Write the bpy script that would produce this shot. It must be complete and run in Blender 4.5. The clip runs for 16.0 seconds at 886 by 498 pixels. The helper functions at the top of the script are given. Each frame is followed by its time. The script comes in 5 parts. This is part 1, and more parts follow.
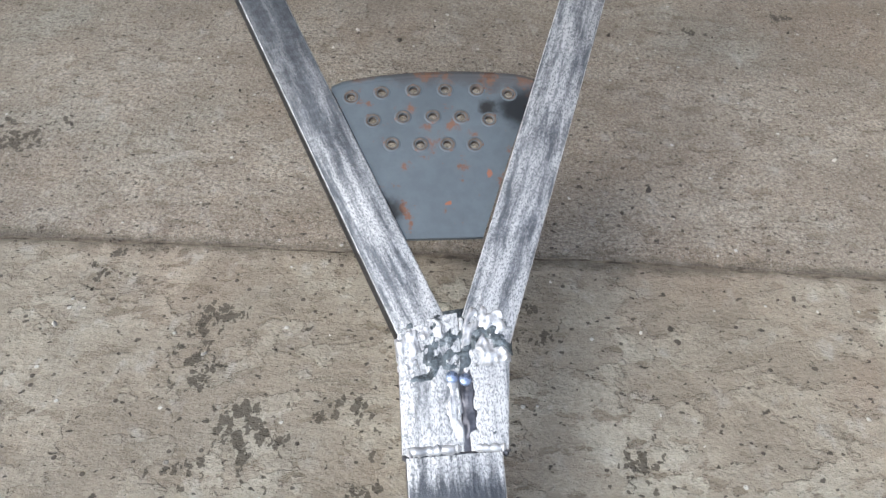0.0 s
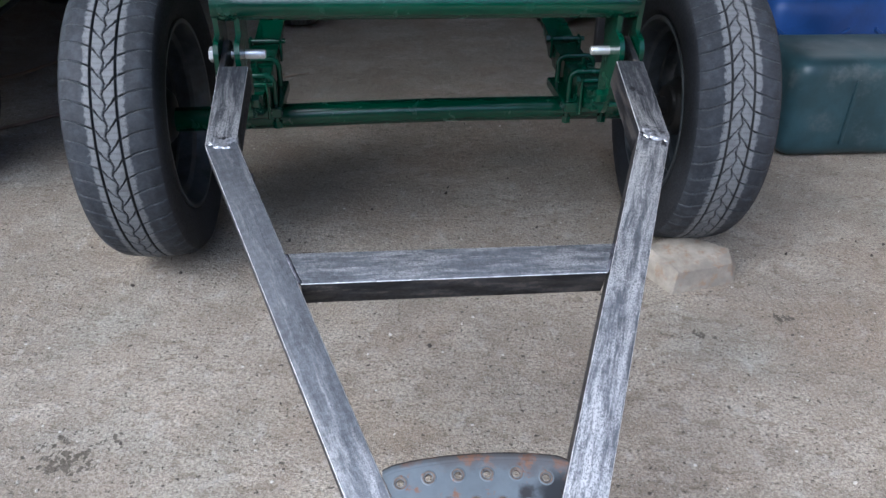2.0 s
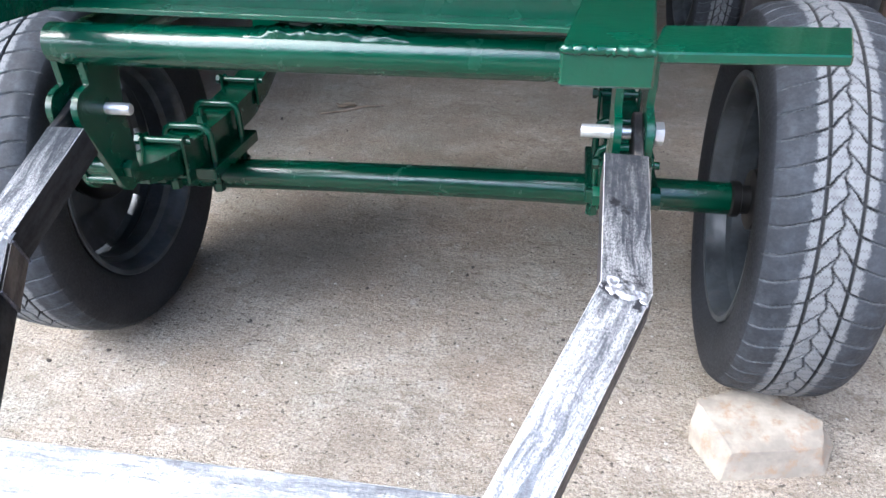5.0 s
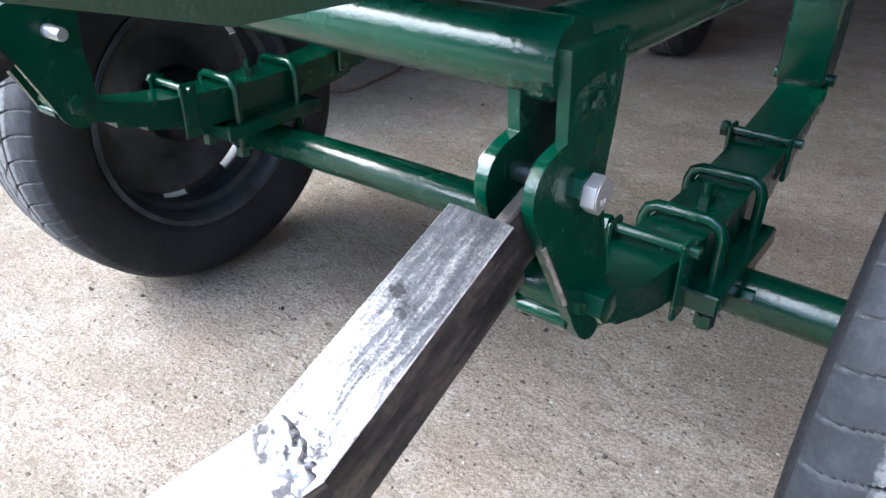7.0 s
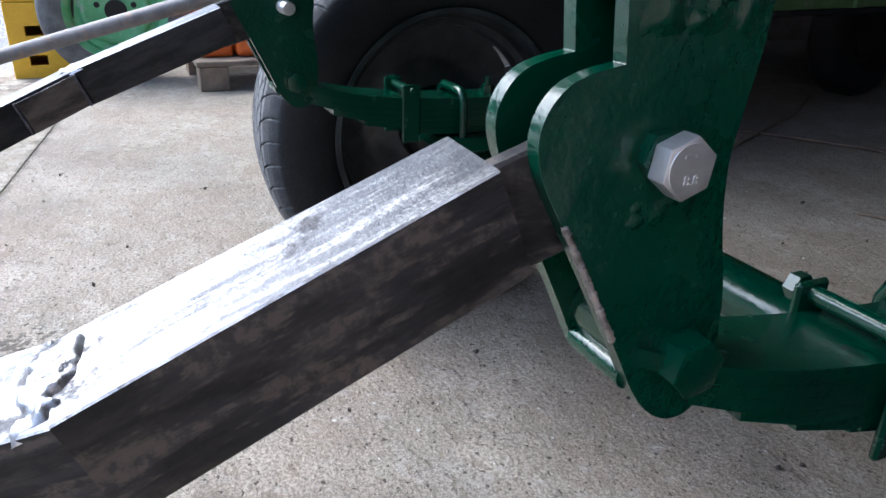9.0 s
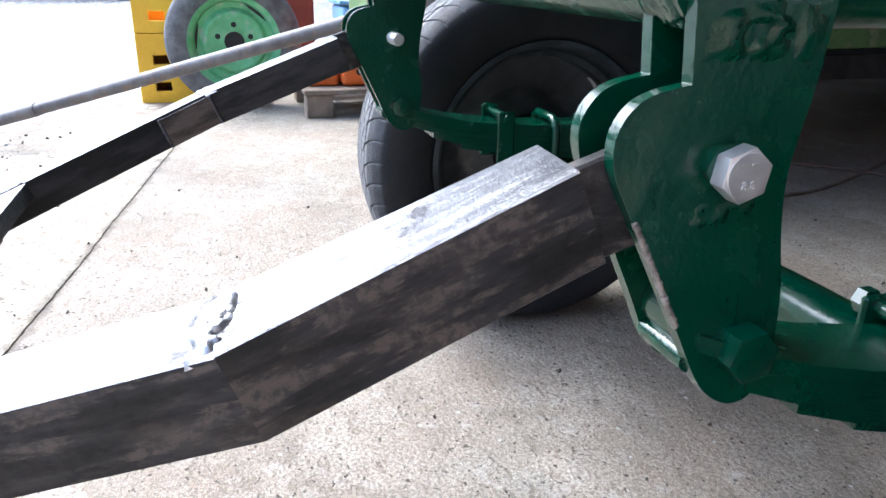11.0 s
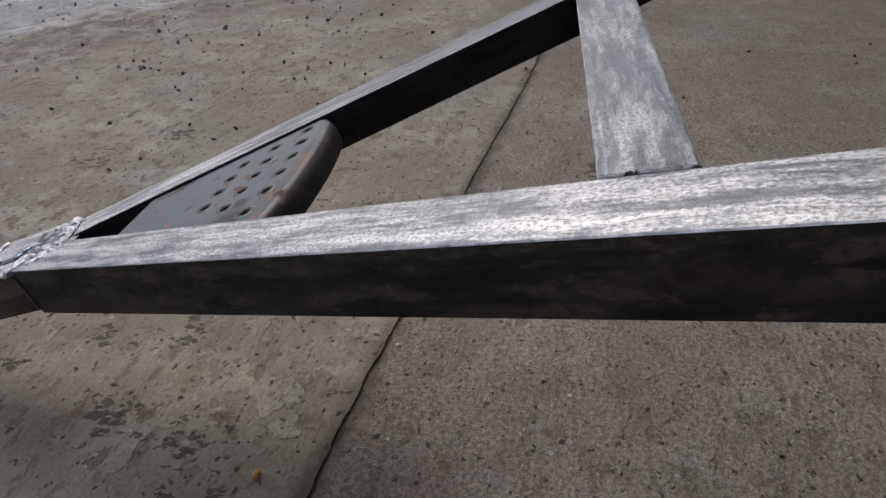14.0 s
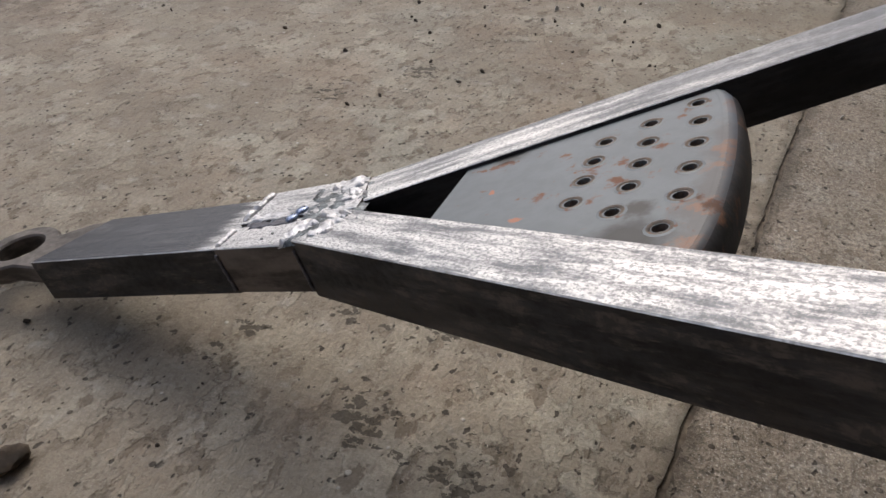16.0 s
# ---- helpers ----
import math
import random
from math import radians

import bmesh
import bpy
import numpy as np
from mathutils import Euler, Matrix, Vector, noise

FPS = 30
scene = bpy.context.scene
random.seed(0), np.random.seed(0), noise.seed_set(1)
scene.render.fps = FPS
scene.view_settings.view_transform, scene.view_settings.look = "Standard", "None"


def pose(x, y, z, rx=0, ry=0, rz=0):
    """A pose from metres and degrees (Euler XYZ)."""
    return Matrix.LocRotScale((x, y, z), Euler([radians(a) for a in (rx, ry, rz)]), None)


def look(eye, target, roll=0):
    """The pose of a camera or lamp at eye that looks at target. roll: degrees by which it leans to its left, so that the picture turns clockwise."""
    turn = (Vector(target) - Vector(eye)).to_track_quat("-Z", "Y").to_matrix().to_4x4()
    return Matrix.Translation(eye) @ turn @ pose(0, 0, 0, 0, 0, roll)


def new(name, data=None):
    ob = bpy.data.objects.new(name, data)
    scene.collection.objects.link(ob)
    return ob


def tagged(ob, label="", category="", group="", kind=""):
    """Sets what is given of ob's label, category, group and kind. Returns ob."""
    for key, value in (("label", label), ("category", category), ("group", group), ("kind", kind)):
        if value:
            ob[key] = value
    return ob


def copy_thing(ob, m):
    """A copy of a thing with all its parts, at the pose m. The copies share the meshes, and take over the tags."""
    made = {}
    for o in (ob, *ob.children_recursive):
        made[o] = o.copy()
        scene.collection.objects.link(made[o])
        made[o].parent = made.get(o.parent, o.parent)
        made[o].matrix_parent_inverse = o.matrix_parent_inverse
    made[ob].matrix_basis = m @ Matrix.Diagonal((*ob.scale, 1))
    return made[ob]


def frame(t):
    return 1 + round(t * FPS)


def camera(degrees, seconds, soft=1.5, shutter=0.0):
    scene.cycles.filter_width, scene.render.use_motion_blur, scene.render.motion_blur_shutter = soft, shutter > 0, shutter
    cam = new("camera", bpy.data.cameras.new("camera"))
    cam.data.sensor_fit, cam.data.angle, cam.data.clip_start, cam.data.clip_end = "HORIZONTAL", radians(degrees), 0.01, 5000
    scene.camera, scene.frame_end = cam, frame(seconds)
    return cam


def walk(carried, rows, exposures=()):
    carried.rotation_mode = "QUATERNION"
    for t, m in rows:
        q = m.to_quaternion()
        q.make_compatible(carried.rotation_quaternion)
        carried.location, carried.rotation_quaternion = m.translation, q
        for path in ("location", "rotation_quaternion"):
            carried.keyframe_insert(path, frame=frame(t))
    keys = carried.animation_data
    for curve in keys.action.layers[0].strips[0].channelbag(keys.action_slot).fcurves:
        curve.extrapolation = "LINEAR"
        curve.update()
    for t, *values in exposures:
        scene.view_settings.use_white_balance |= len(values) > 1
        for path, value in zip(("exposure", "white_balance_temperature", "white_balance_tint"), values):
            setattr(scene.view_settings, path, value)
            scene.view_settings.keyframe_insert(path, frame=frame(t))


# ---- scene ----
cam = camera(62.2, 16.0)
PATH = [
    (0, (-0.065, 0.016, 0.713), (0.101, 1.393, -0.728), 1.8),
    (0.5, (-0.071, 0.023, 0.749), (0.068, 1.503, -0.588), 1.5),
    (1, (-0.082, 0.037, 0.806), (0.052, 1.615, -0.415), 1.4),
    (1.5, (-0.096, 0.059, 0.865), (0.043, 1.717, -0.244), 1.3),
    (2, (-0.1, 0.092, 0.915), (0.068, 1.798, -0.117), 1.0),
    (2.5, (-0.109, 0.126, 0.949), (0.067, 1.868, -0.018), 1.2),
    (3, (-0.121, 0.164, 0.964), (0.086, 1.926, 0.04), 1.3),
    (3.5, (-0.082, 0.231, 0.952), (0.044, 2.002, 0.032), 0.5),
    (4, (0.048, 0.34, 0.927), (-0.067, 2.108, -0.001), -0.6),
    (4.5, (0.167, 0.423, 0.906), (-0.037, 2.165, -0.055), -0.7),
    (4.7, (0.205, 0.467, 0.887), (-0.028, 2.194, -0.093), -0.7),
    (6.8, (0.558, 0.956, 0.753), (-0.407, 2.397, -0.243), -0.1),
    (7, (0.56, 0.976, 0.75), (-0.488, 2.357, -0.248), 0.5),
    (7.5, (0.557, 1.063, 0.706), (-0.628, 2.254, -0.379), -0.5),
    (8, (0.551, 1.12, 0.693), (-0.782, 2.128, -0.406), 1.2),
    (8.5, (0.562, 1.16, 0.643), (-1.026, 1.964, -0.269), 0.2),
    (8.7, (0.575, 1.177, 0.625), (-1.061, 1.98, -0.199), 1.3),
    (10.8, (0.653, 1.171, 0.631), (-1.118, 1.775, -0.075), 1.4),
    (11, (0.65, 1.154, 0.628), (-1.134, 1.709, -0.084), 1.2),
    (11.5, (0.648, 1.116, 0.624), (-1.157, 1.565, -0.11), 0.9),
    (12, (0.644, 1.089, 0.619), (-1.165, 1.425, -0.166), 0.0),
    (12.5, (0.627, 1.048, 0.603), (-1.163, 1.239, -0.268), -0.5),
    (13, (0.608, 0.99, 0.59), (-1.148, 0.99, -0.369), -1.8),
    (13.5, (0.583, 0.931, 0.574), (-1.153, 0.806, -0.411), -1.6),
    (14, (0.548, 0.867, 0.55), (-1.138, 0.628, -0.498), -1.4),
    (14.5, (0.498, 0.781, 0.52), (-1.133, 0.427, -0.583), -0.0),
    (15, (0.44, 0.716, 0.497), (-1.144, 0.301, -0.65), 0.7),
    (15.5, (0.411, 0.671, 0.487), (-1.13, 0.157, -0.679), 0.5),
    (16, (0.405, 0.657, 0.49), (-1.109, 0.059, -0.673), -0.3),
]
EXPOSURES = [(0, 0.95, 5850, 5), (0.6, 0.82, 5800, 5), (1.5, 1.05, 5550, 7), (2.0, 1.28, 5400, 8), (2.6, 1.85, 5550, 8), (3.5, 2.4, 5600, 9), (4.5, 2.55, 5560, 9), (7, 2.62, 5540, 9), (7.5, 2.75, 5400, 9), (8, 2.42, 5380, 9), (8.7, 1.85, 5380, 9),
             (10.8, 2.5, 5480, 9), (11, 2.5, 5480, 9), (11.5, 1.65, 5450, 9), (12, 0.9, 5350, 10), (13, 0.0, 5800, 11), (13.5, -0.22, 5980, 11), (14, -0.22, 6050, 11), (14.5, 0.07, 6250, 11), (15.2, 0.25, 6450, 11), (16, 0.17, 6450, 11)]
walk(cam, [(t, look(eye, target, roll)) for t, eye, target, roll in PATH], EXPOSURES)

# ---- world, sun, exposure ----
world = bpy.data.worlds.new("sky")
world.use_nodes = True
scene.world = world
wn, wl = world.node_tree.nodes, world.node_tree.links
sky = wn.new("ShaderNodeTexSky")
sky.sky_type = "NISHITA"
sky.sun_disc = False
sky.sun_elevation, sky.sun_rotation = radians(47), radians(-120)
sky.air_density, sky.dust_density = 1.0, 4.0
wl.new(sky.outputs["Color"], wn["Background"].inputs["Color"])
wn["Background"].inputs["Strength"].default_value = 0.15
sun = new("sun", bpy.data.lights.new("sun", "SUN"))
sun.data.energy, sun.data.angle, sun.data.color = 1.1, radians(58), (1.0, 0.97, 0.93)
sun.matrix_world = look((-4.3, -4.9, 7.5), (0, 0.6, 0))


# ---- materials ----
def material(name):
    m = bpy.data.materials.new(name)
    m.use_nodes = True
    return m, m.node_tree.nodes, m.node_tree.links, m.node_tree.nodes["Principled BSDF"]


def coords(n, l, scale=(1, 1, 1), kind="Object"):
    tc, mp = n.new("ShaderNodeTexCoord"), n.new("ShaderNodeMapping")
    mp.inputs["Scale"].default_value = scale
    l.new(tc.outputs[kind], mp.inputs["Vector"])
    return mp.outputs["Vector"]


def noise_at(n, l, vec, scale, detail=6.0, rough=0.6, lac=2.0):
    x = n.new("ShaderNodeTexNoise")
    x.inputs["Scale"].default_value, x.inputs["Detail"].default_value = scale, detail
    x.inputs["Roughness"].default_value, x.inputs["Lacunarity"].default_value = rough, lac
    l.new(vec, x.inputs["Vector"])
    return x.outputs["Fac"]


def grey(n, l, fac, a, b, lo=0.0, hi=1.0):
    x = n.new("ShaderNodeMapRange")
    x.interpolation_type = "SMOOTHSTEP"
    for k, v in zip(("From Min", "From Max", "To Min", "To Max"), (a, b, lo, hi)):
        x.inputs[k].default_value = v
    l.new(fac, x.inputs["Value"])
    return x.outputs["Result"]


def mix(n, l, fac, a, b, blend="MIX"):
    x = n.new("ShaderNodeMix")
    x.data_type, x.blend_type = "RGBA", blend
    for sock, v in ((x.inputs[0], fac), (x.inputs[6], a), (x.inputs[7], b)):
        if isinstance(v, (int, float)):
            sock.default_value = v
        elif isinstance(v, tuple):
            sock.default_value = (*v, 1)
        else:
            l.new(v, sock)
    return x.outputs[2]


def calc(n, l, op, a, b=None):
    x = n.new("ShaderNodeMath")
    x.operation = op
    for sock, v in zip(x.inputs, (a, b)):
        if v is None:
            continue
        if isinstance(v, (int, float)):
            sock.default_value = v
        else:
            l.new(v, sock)
    return x.outputs[0]


def bump(n, l, bsdf, height, strength=0.3, distance=0.002):
    x = n.new("ShaderNodeBump")
    x.inputs["Strength"].default_value, x.inputs["Distance"].default_value = strength, distance
    l.new(height, x.inputs["Height"])
    l.new(x.outputs["Normal"], bsdf.inputs["Normal"])


# brown dirt patches out to the side
MORE_STAINS = [(-0.594, 0.078, 0.06), (-0.712, 0.178, 0.05), (-1.70, 0.34, 0.17), (-0.02, 0.28, 0.04)]
# places of oil and water stains on the floor: x, y, reach
STAINS = [(-0.272, 0.590, 0.055), (-0.288, 0.530, 0.050), (-0.227, 0.462, 0.062), (-0.212, 0.415, 0.060), (-0.285, 0.408, 0.045), (-0.116, 0.452, 0.045), (-0.093, 0.366, 0.040),
          (0.112, 0.552, 0.050), (0.203, 0.361, 0.045), (0.438, 0.471, 0.020), (-0.608, 0.984, 0.090), (-0.320, 0.802, 0.030), (0.748, 1.269, 0.050), (-0.418, 0.701, 0.045), (0.55, 1.23, 0.03),
          (0.055, 0.528, 0.060), (0.030, 0.432, 0.050), (-0.25, 1.93, 0.16), (-1.3, 0.95, 0.18)] + MORE_STAINS


def concrete(name, light=(0.50, 0.438, 0.355), dark=(0.29, 0.245, 0.188), grit=1.0, flakes=1.0, wet=False):
    m, n, l, b = material(name)
    v = coords(n, l)
    geo = n.new("ShaderNodeNewGeometry")

    def squash(sx, sy, turn):
        mp = n.new("ShaderNodeMapping")
        mp.inputs["Scale"].default_value = (sx, sy, 1)
        mp.inputs["Rotation"].default_value = (0, 0, turn)
        l.new(v, mp.inputs["Vector"])
        return mp.outputs["Vector"]
    big = noise_at(n, l, v, 3.0, 8, 0.62)
    mid = noise_at(n, l, v, 13, 8, 0.68)
    fine = noise_at(n, l, v, 170, 4, 0.75)
    grain = noise_at(n, l, v, 420, 2, 0.7)
    c = mix(n, l, grey(n, l, big, 0.38, 0.62), dark, light)
    c = mix(n, l, grey(n, l, mid, 0.36, 0.64, 0.50 * flakes, 0.0), c, tuple(0.62 * k for k in dark))
    warm = noise_at(n, l, v, 3.7, 6, 0.6)
    c = mix(n, l, grey(n, l, warm, 0.46, 0.64, 0, 0.50), c, (0.31, 0.238, 0.172))
    c = mix(n, l, grey(n, l, noise_at(n, l, v, 2.6, 6, 0.6, 2.4), 0.50, 0.66, 0, 0.45), c, (0.315, 0.315, 0.265))
    # salt and pepper of the sand in the mortar
    c = mix(n, l, grey(n, l, fine, 0.36, 0.64, 0.62 * grit, 0.0), c, (0.085, 0.072, 0.058))
    c = mix(n, l, grey(n, l, grain, 0.54, 0.70, 0.0, 0.6 * grit), c, (0.58, 0.55, 0.50))
    # flakes of brown dirt and worn skin, 8 to 30 mm, gathered in areas
    where = grey(n, l, noise_at(n, l, v, 3.1, 4, 0.6), 0.38, 0.58, 0.30, 1.0)
    fl = grey(n, l, noise_at(n, l, squash(27, 41, 0.5), 1.0, 6, 0.66), 0.545, 0.60)
    c = mix(n, l, calc(n, l, "MULTIPLY", calc(n, l, "MULTIPLY", fl, where), 0.62 * flakes), c, (0.115, 0.085, 0.058))
    pale = grey(n, l, noise_at(n, l, squash(30, 22, -0.3), 1.0, 6, 0.65), 0.55, 0.68, 0, 0.30)
    c = mix(n, l, pale, c, (0.47, 0.45, 0.41))
    # the skin of the slab has scaled off in places with thin lips
    skin = noise_at(n, l, squash(6.5, 8.5, 0.4), 1.0, 9, 0.6)
    gone = grey(n, l, skin, 0.485, 0.50, 1, 0)
    c = mix(n, l, calc(n, l, "MULTIPLY", gone, 0.30 * flakes), c, (0.17, 0.135, 0.098))
    lip = calc(n, l, "MULTIPLY", grey(n, l, calc(n, l, "ABSOLUTE", calc(n, l, "SUBTRACT", skin, 0.486)), 0.0, 0.006, 1, 0), grey(n, l, noise_at(n, l, v, 5.0, 3, 0.5), 0.48, 0.58))
    c = mix(n, l, calc(n, l, "MULTIPLY", lip, 0.55 * flakes), c, (0.06, 0.048, 0.036))
    # pits and small dark crumbs pressed into the skin
    pit = grey(n, l, noise_at(n, l, squash(78, 105, 1.1), 1.0, 2, 0.5), 0.655, 0.69)
    c = mix(n, l, calc(n, l, "MULTIPLY", pit, 0.85), c, (0.045, 0.038, 0.030))
    dots = n.new("ShaderNodeTexVoronoi")
    dots.inputs["Scale"].default_value = 60
    l.new(v, dots.inputs["Vector"])
    ds = n.new("ShaderNodeSeparateColor")
    l.new(dots.outputs["Color"], ds.inputs[0])
    dot = calc(n, l, "MULTIPLY", grey(n, l, dots.outputs["Distance"], 0.13, 0.20, 1, 0), grey(n, l, ds.outputs[0], 0.80, 0.84))
    c = mix(n, l, calc(n, l, "MULTIPLY", dot, 0.8), c, mix(n, l, grey(n, l, ds.outputs[1], 0.70, 0.74), (0.05, 0.042, 0.034), (0.55, 0.53, 0.48)))
    # oil: clusters of small slanting drops round their places
    near_any = None
    smear = None
    for x, y, r in STAINS:
        d = n.new("ShaderNodeVectorMath")
        d.operation = "DISTANCE"
        d.inputs[1].default_value = (x, y, 0)
        l.new(geo.outputs["Position"], d.inputs[0])
        k = grey(n, l, d.outputs["Value"], 0.1 * r, 1.45 * r, 1, 0)
        if r > 0.15:
            smear = k if smear is None else calc(n, l, "MAXIMUM", smear, k)
        else:
            near_any = k if near_any is None else calc(n, l, "MAXIMUM", near_any, k)
    near_any = calc(n, l, "MULTIPLY", near_any, grey(n, l, noise_at(n, l, v, 19, 3, 0.6), 0.38, 0.58, 0.35, 1.0))
    # each drop is a cell: slanting, ragged, wider where the cluster is dense
    wv = n.new("ShaderNodeTexNoise")
    wv.inputs["Scale"].default_value, wv.inputs["Detail"].default_value = 110, 4
    l.new(v, wv.inputs["Vector"])
    ws = n.new("ShaderNodeVectorMath")
    ws.operation = "SCALE"
    ws.inputs["Scale"].default_value = 0.022
    l.new(wv.outputs["Color"], ws.inputs[0])
    wa = n.new("ShaderNodeVectorMath")
    l.new(v, wa.inputs[0])
    l.new(ws.outputs[0], wa.inputs[1])
    dm = n.new("ShaderNodeMapping")
    dm.inputs["Scale"].default_value = (135, 70, 1)
    dm.inputs["Rotation"].default_value = (0, 0, 0.6)
    l.new(wa.outputs[0], dm.inputs["Vector"])
    drops = n.new("ShaderNodeTexVoronoi")
    drops.inputs["Scale"].default_value = 1.0
    l.new(dm.outputs["Vector"], drops.inputs["Vector"])
    dc = n.new("ShaderNodeSeparateColor")
    l.new(drops.outputs["Color"], dc.inputs[0])
    size = calc(n, l, "MULTIPLY", calc(n, l, "SUBTRACT", calc(n, l, "MULTIPLY", near_any, 1.22), dc.outputs[0]), 0.95)
    blot = grey(n, l, calc(n, l, "SUBTRACT", size, drops.outputs["Distance"]), -0.03, 0.05)
    halo = calc(n, l, "ADD", calc(n, l, "MULTIPLY", near_any, 0.20), calc(n, l, "MULTIPLY", calc(n, l, "MULTIPLY", smear, mid), 0.95))
    c = mix(n, l, halo, c, tuple(0.55 * k for k in dark))
    c = mix(n, l, calc(n, l, "MULTIPLY", blot, 0.82), c, (0.062, 0.054, 0.040))
    # dirt gathered along the joint of the slabs
    jx = n.new("ShaderNodeSeparateXYZ")
    l.new(geo.outputs["Position"], jx.inputs[0])
    along = calc(n, l, "ABSOLUTE", calc(n, l, "SUBTRACT", calc(n, l, "ADD", jx.outputs[1], calc(n, l, "MULTIPLY", jx.outputs[0], 0.142)), 0.686))
    along = calc(n, l, "ADD", along, calc(n, l, "MULTIPLY", noise_at(n, l, v, 16, 6, 0.68), 0.07))
    c = mix(n, l, grey(n, l, along, 0.033, 0.058, 0.72, 0), c, (0.085, 0.070, 0.052))
    l.new(c, b.inputs["Base Color"])
    rough = grey(n, l, mid, 0.3, 0.7, 0.74, 0.93)
    if wet:
        sx = n.new("ShaderNodeSeparateXYZ")
        l.new(geo.outputs["Position"], sx.inputs[0])
        edge = calc(n, l, "ADD", sx.outputs[1], calc(n, l, "MULTIPLY", sx.outputs[0], 0.75))
        edge = calc(n, l, "ADD", edge, calc(n, l, "MULTIPLY", noise_at(n, l, v, 2.3, 7, 0.62), 1.3))
        w = grey(n, l, edge, -1.10, -0.90, 1, 0)
        mud = grey(n, l, edge, -0.90, -0.35, 0.55, 0)
        mud = calc(n, l, "MULTIPLY", mud, grey(n, l, noise_at(n, l, v, 15, 5, 0.65), 0.42, 0.56))
        w = calc(n, l, "MULTIPLY", w, grey(n, l, noise_at(n, l, squash(5, 9, 0.6), 1.0, 6, 0.65), 0.30, 0.46, 0.45, 1))
        rough = mix(n, l, calc(n, l, "MULTIPLY", w, 0.95), rough, (0.16, 0.16, 0.16))
        c2 = mix(n, l, mud, c, (0.085, 0.065, 0.048))
        c2 = mix(n, l, calc(n, l, "MULTIPLY", w, 0.6), c2, (0.30, 0.305, 0.31))
        l.new(c2, b.inputs["Base Color"])
    l.new(rough, b.inputs["Roughness"])
    b.inputs["Specular IOR Level"].default_value = 0.35
    h = calc(n, l, "ADD", calc(n, l, "MULTIPLY", fine, 0.5), calc(n, l, "MULTIPLY", mid, 0.9))
    h = calc(n, l, "SUBTRACT", h, calc(n, l, "MULTIPLY", pit, 0.6))
    h = calc(n, l, "SUBTRACT", h, calc(n, l, "MULTIPLY", fl, 0.18))
    h = calc(n, l, "ADD", h, calc(n, l, "MULTIPLY", dot, 0.3))
    h = calc(n, l, "SUBTRACT", h, calc(n, l, "MULTIPLY", gone, 0.35 * flakes))
    ridges = noise_at(n, l, squash(24, 46, 0.5), 1.0, 5, 0.6)
    h = calc(n, l, "ADD", h, calc(n, l, "MULTIPLY", ridges, 1.1 * flakes))
    h = calc(n, l, "ADD", h, calc(n, l, "MULTIPLY", noise_at(n, l, v, 95, 3, 0.65), 0.6 * grit))
    bump(n, l, b, h, 0.75, 0.006)
    return m


# scorched places beside the welds: place, reach
BURNS = [((0.337, 1.145, 0.480), 0.032), ((0.321, 1.139, 0.478), 0.026), ((0.350, 1.132, 0.472), 0.020), ((-0.334, 1.143, 0.482), 0.024), ((0.336, 1.233, 0.5147), 0.017), ((0.325, 1.243, 0.5187), 0.014)]


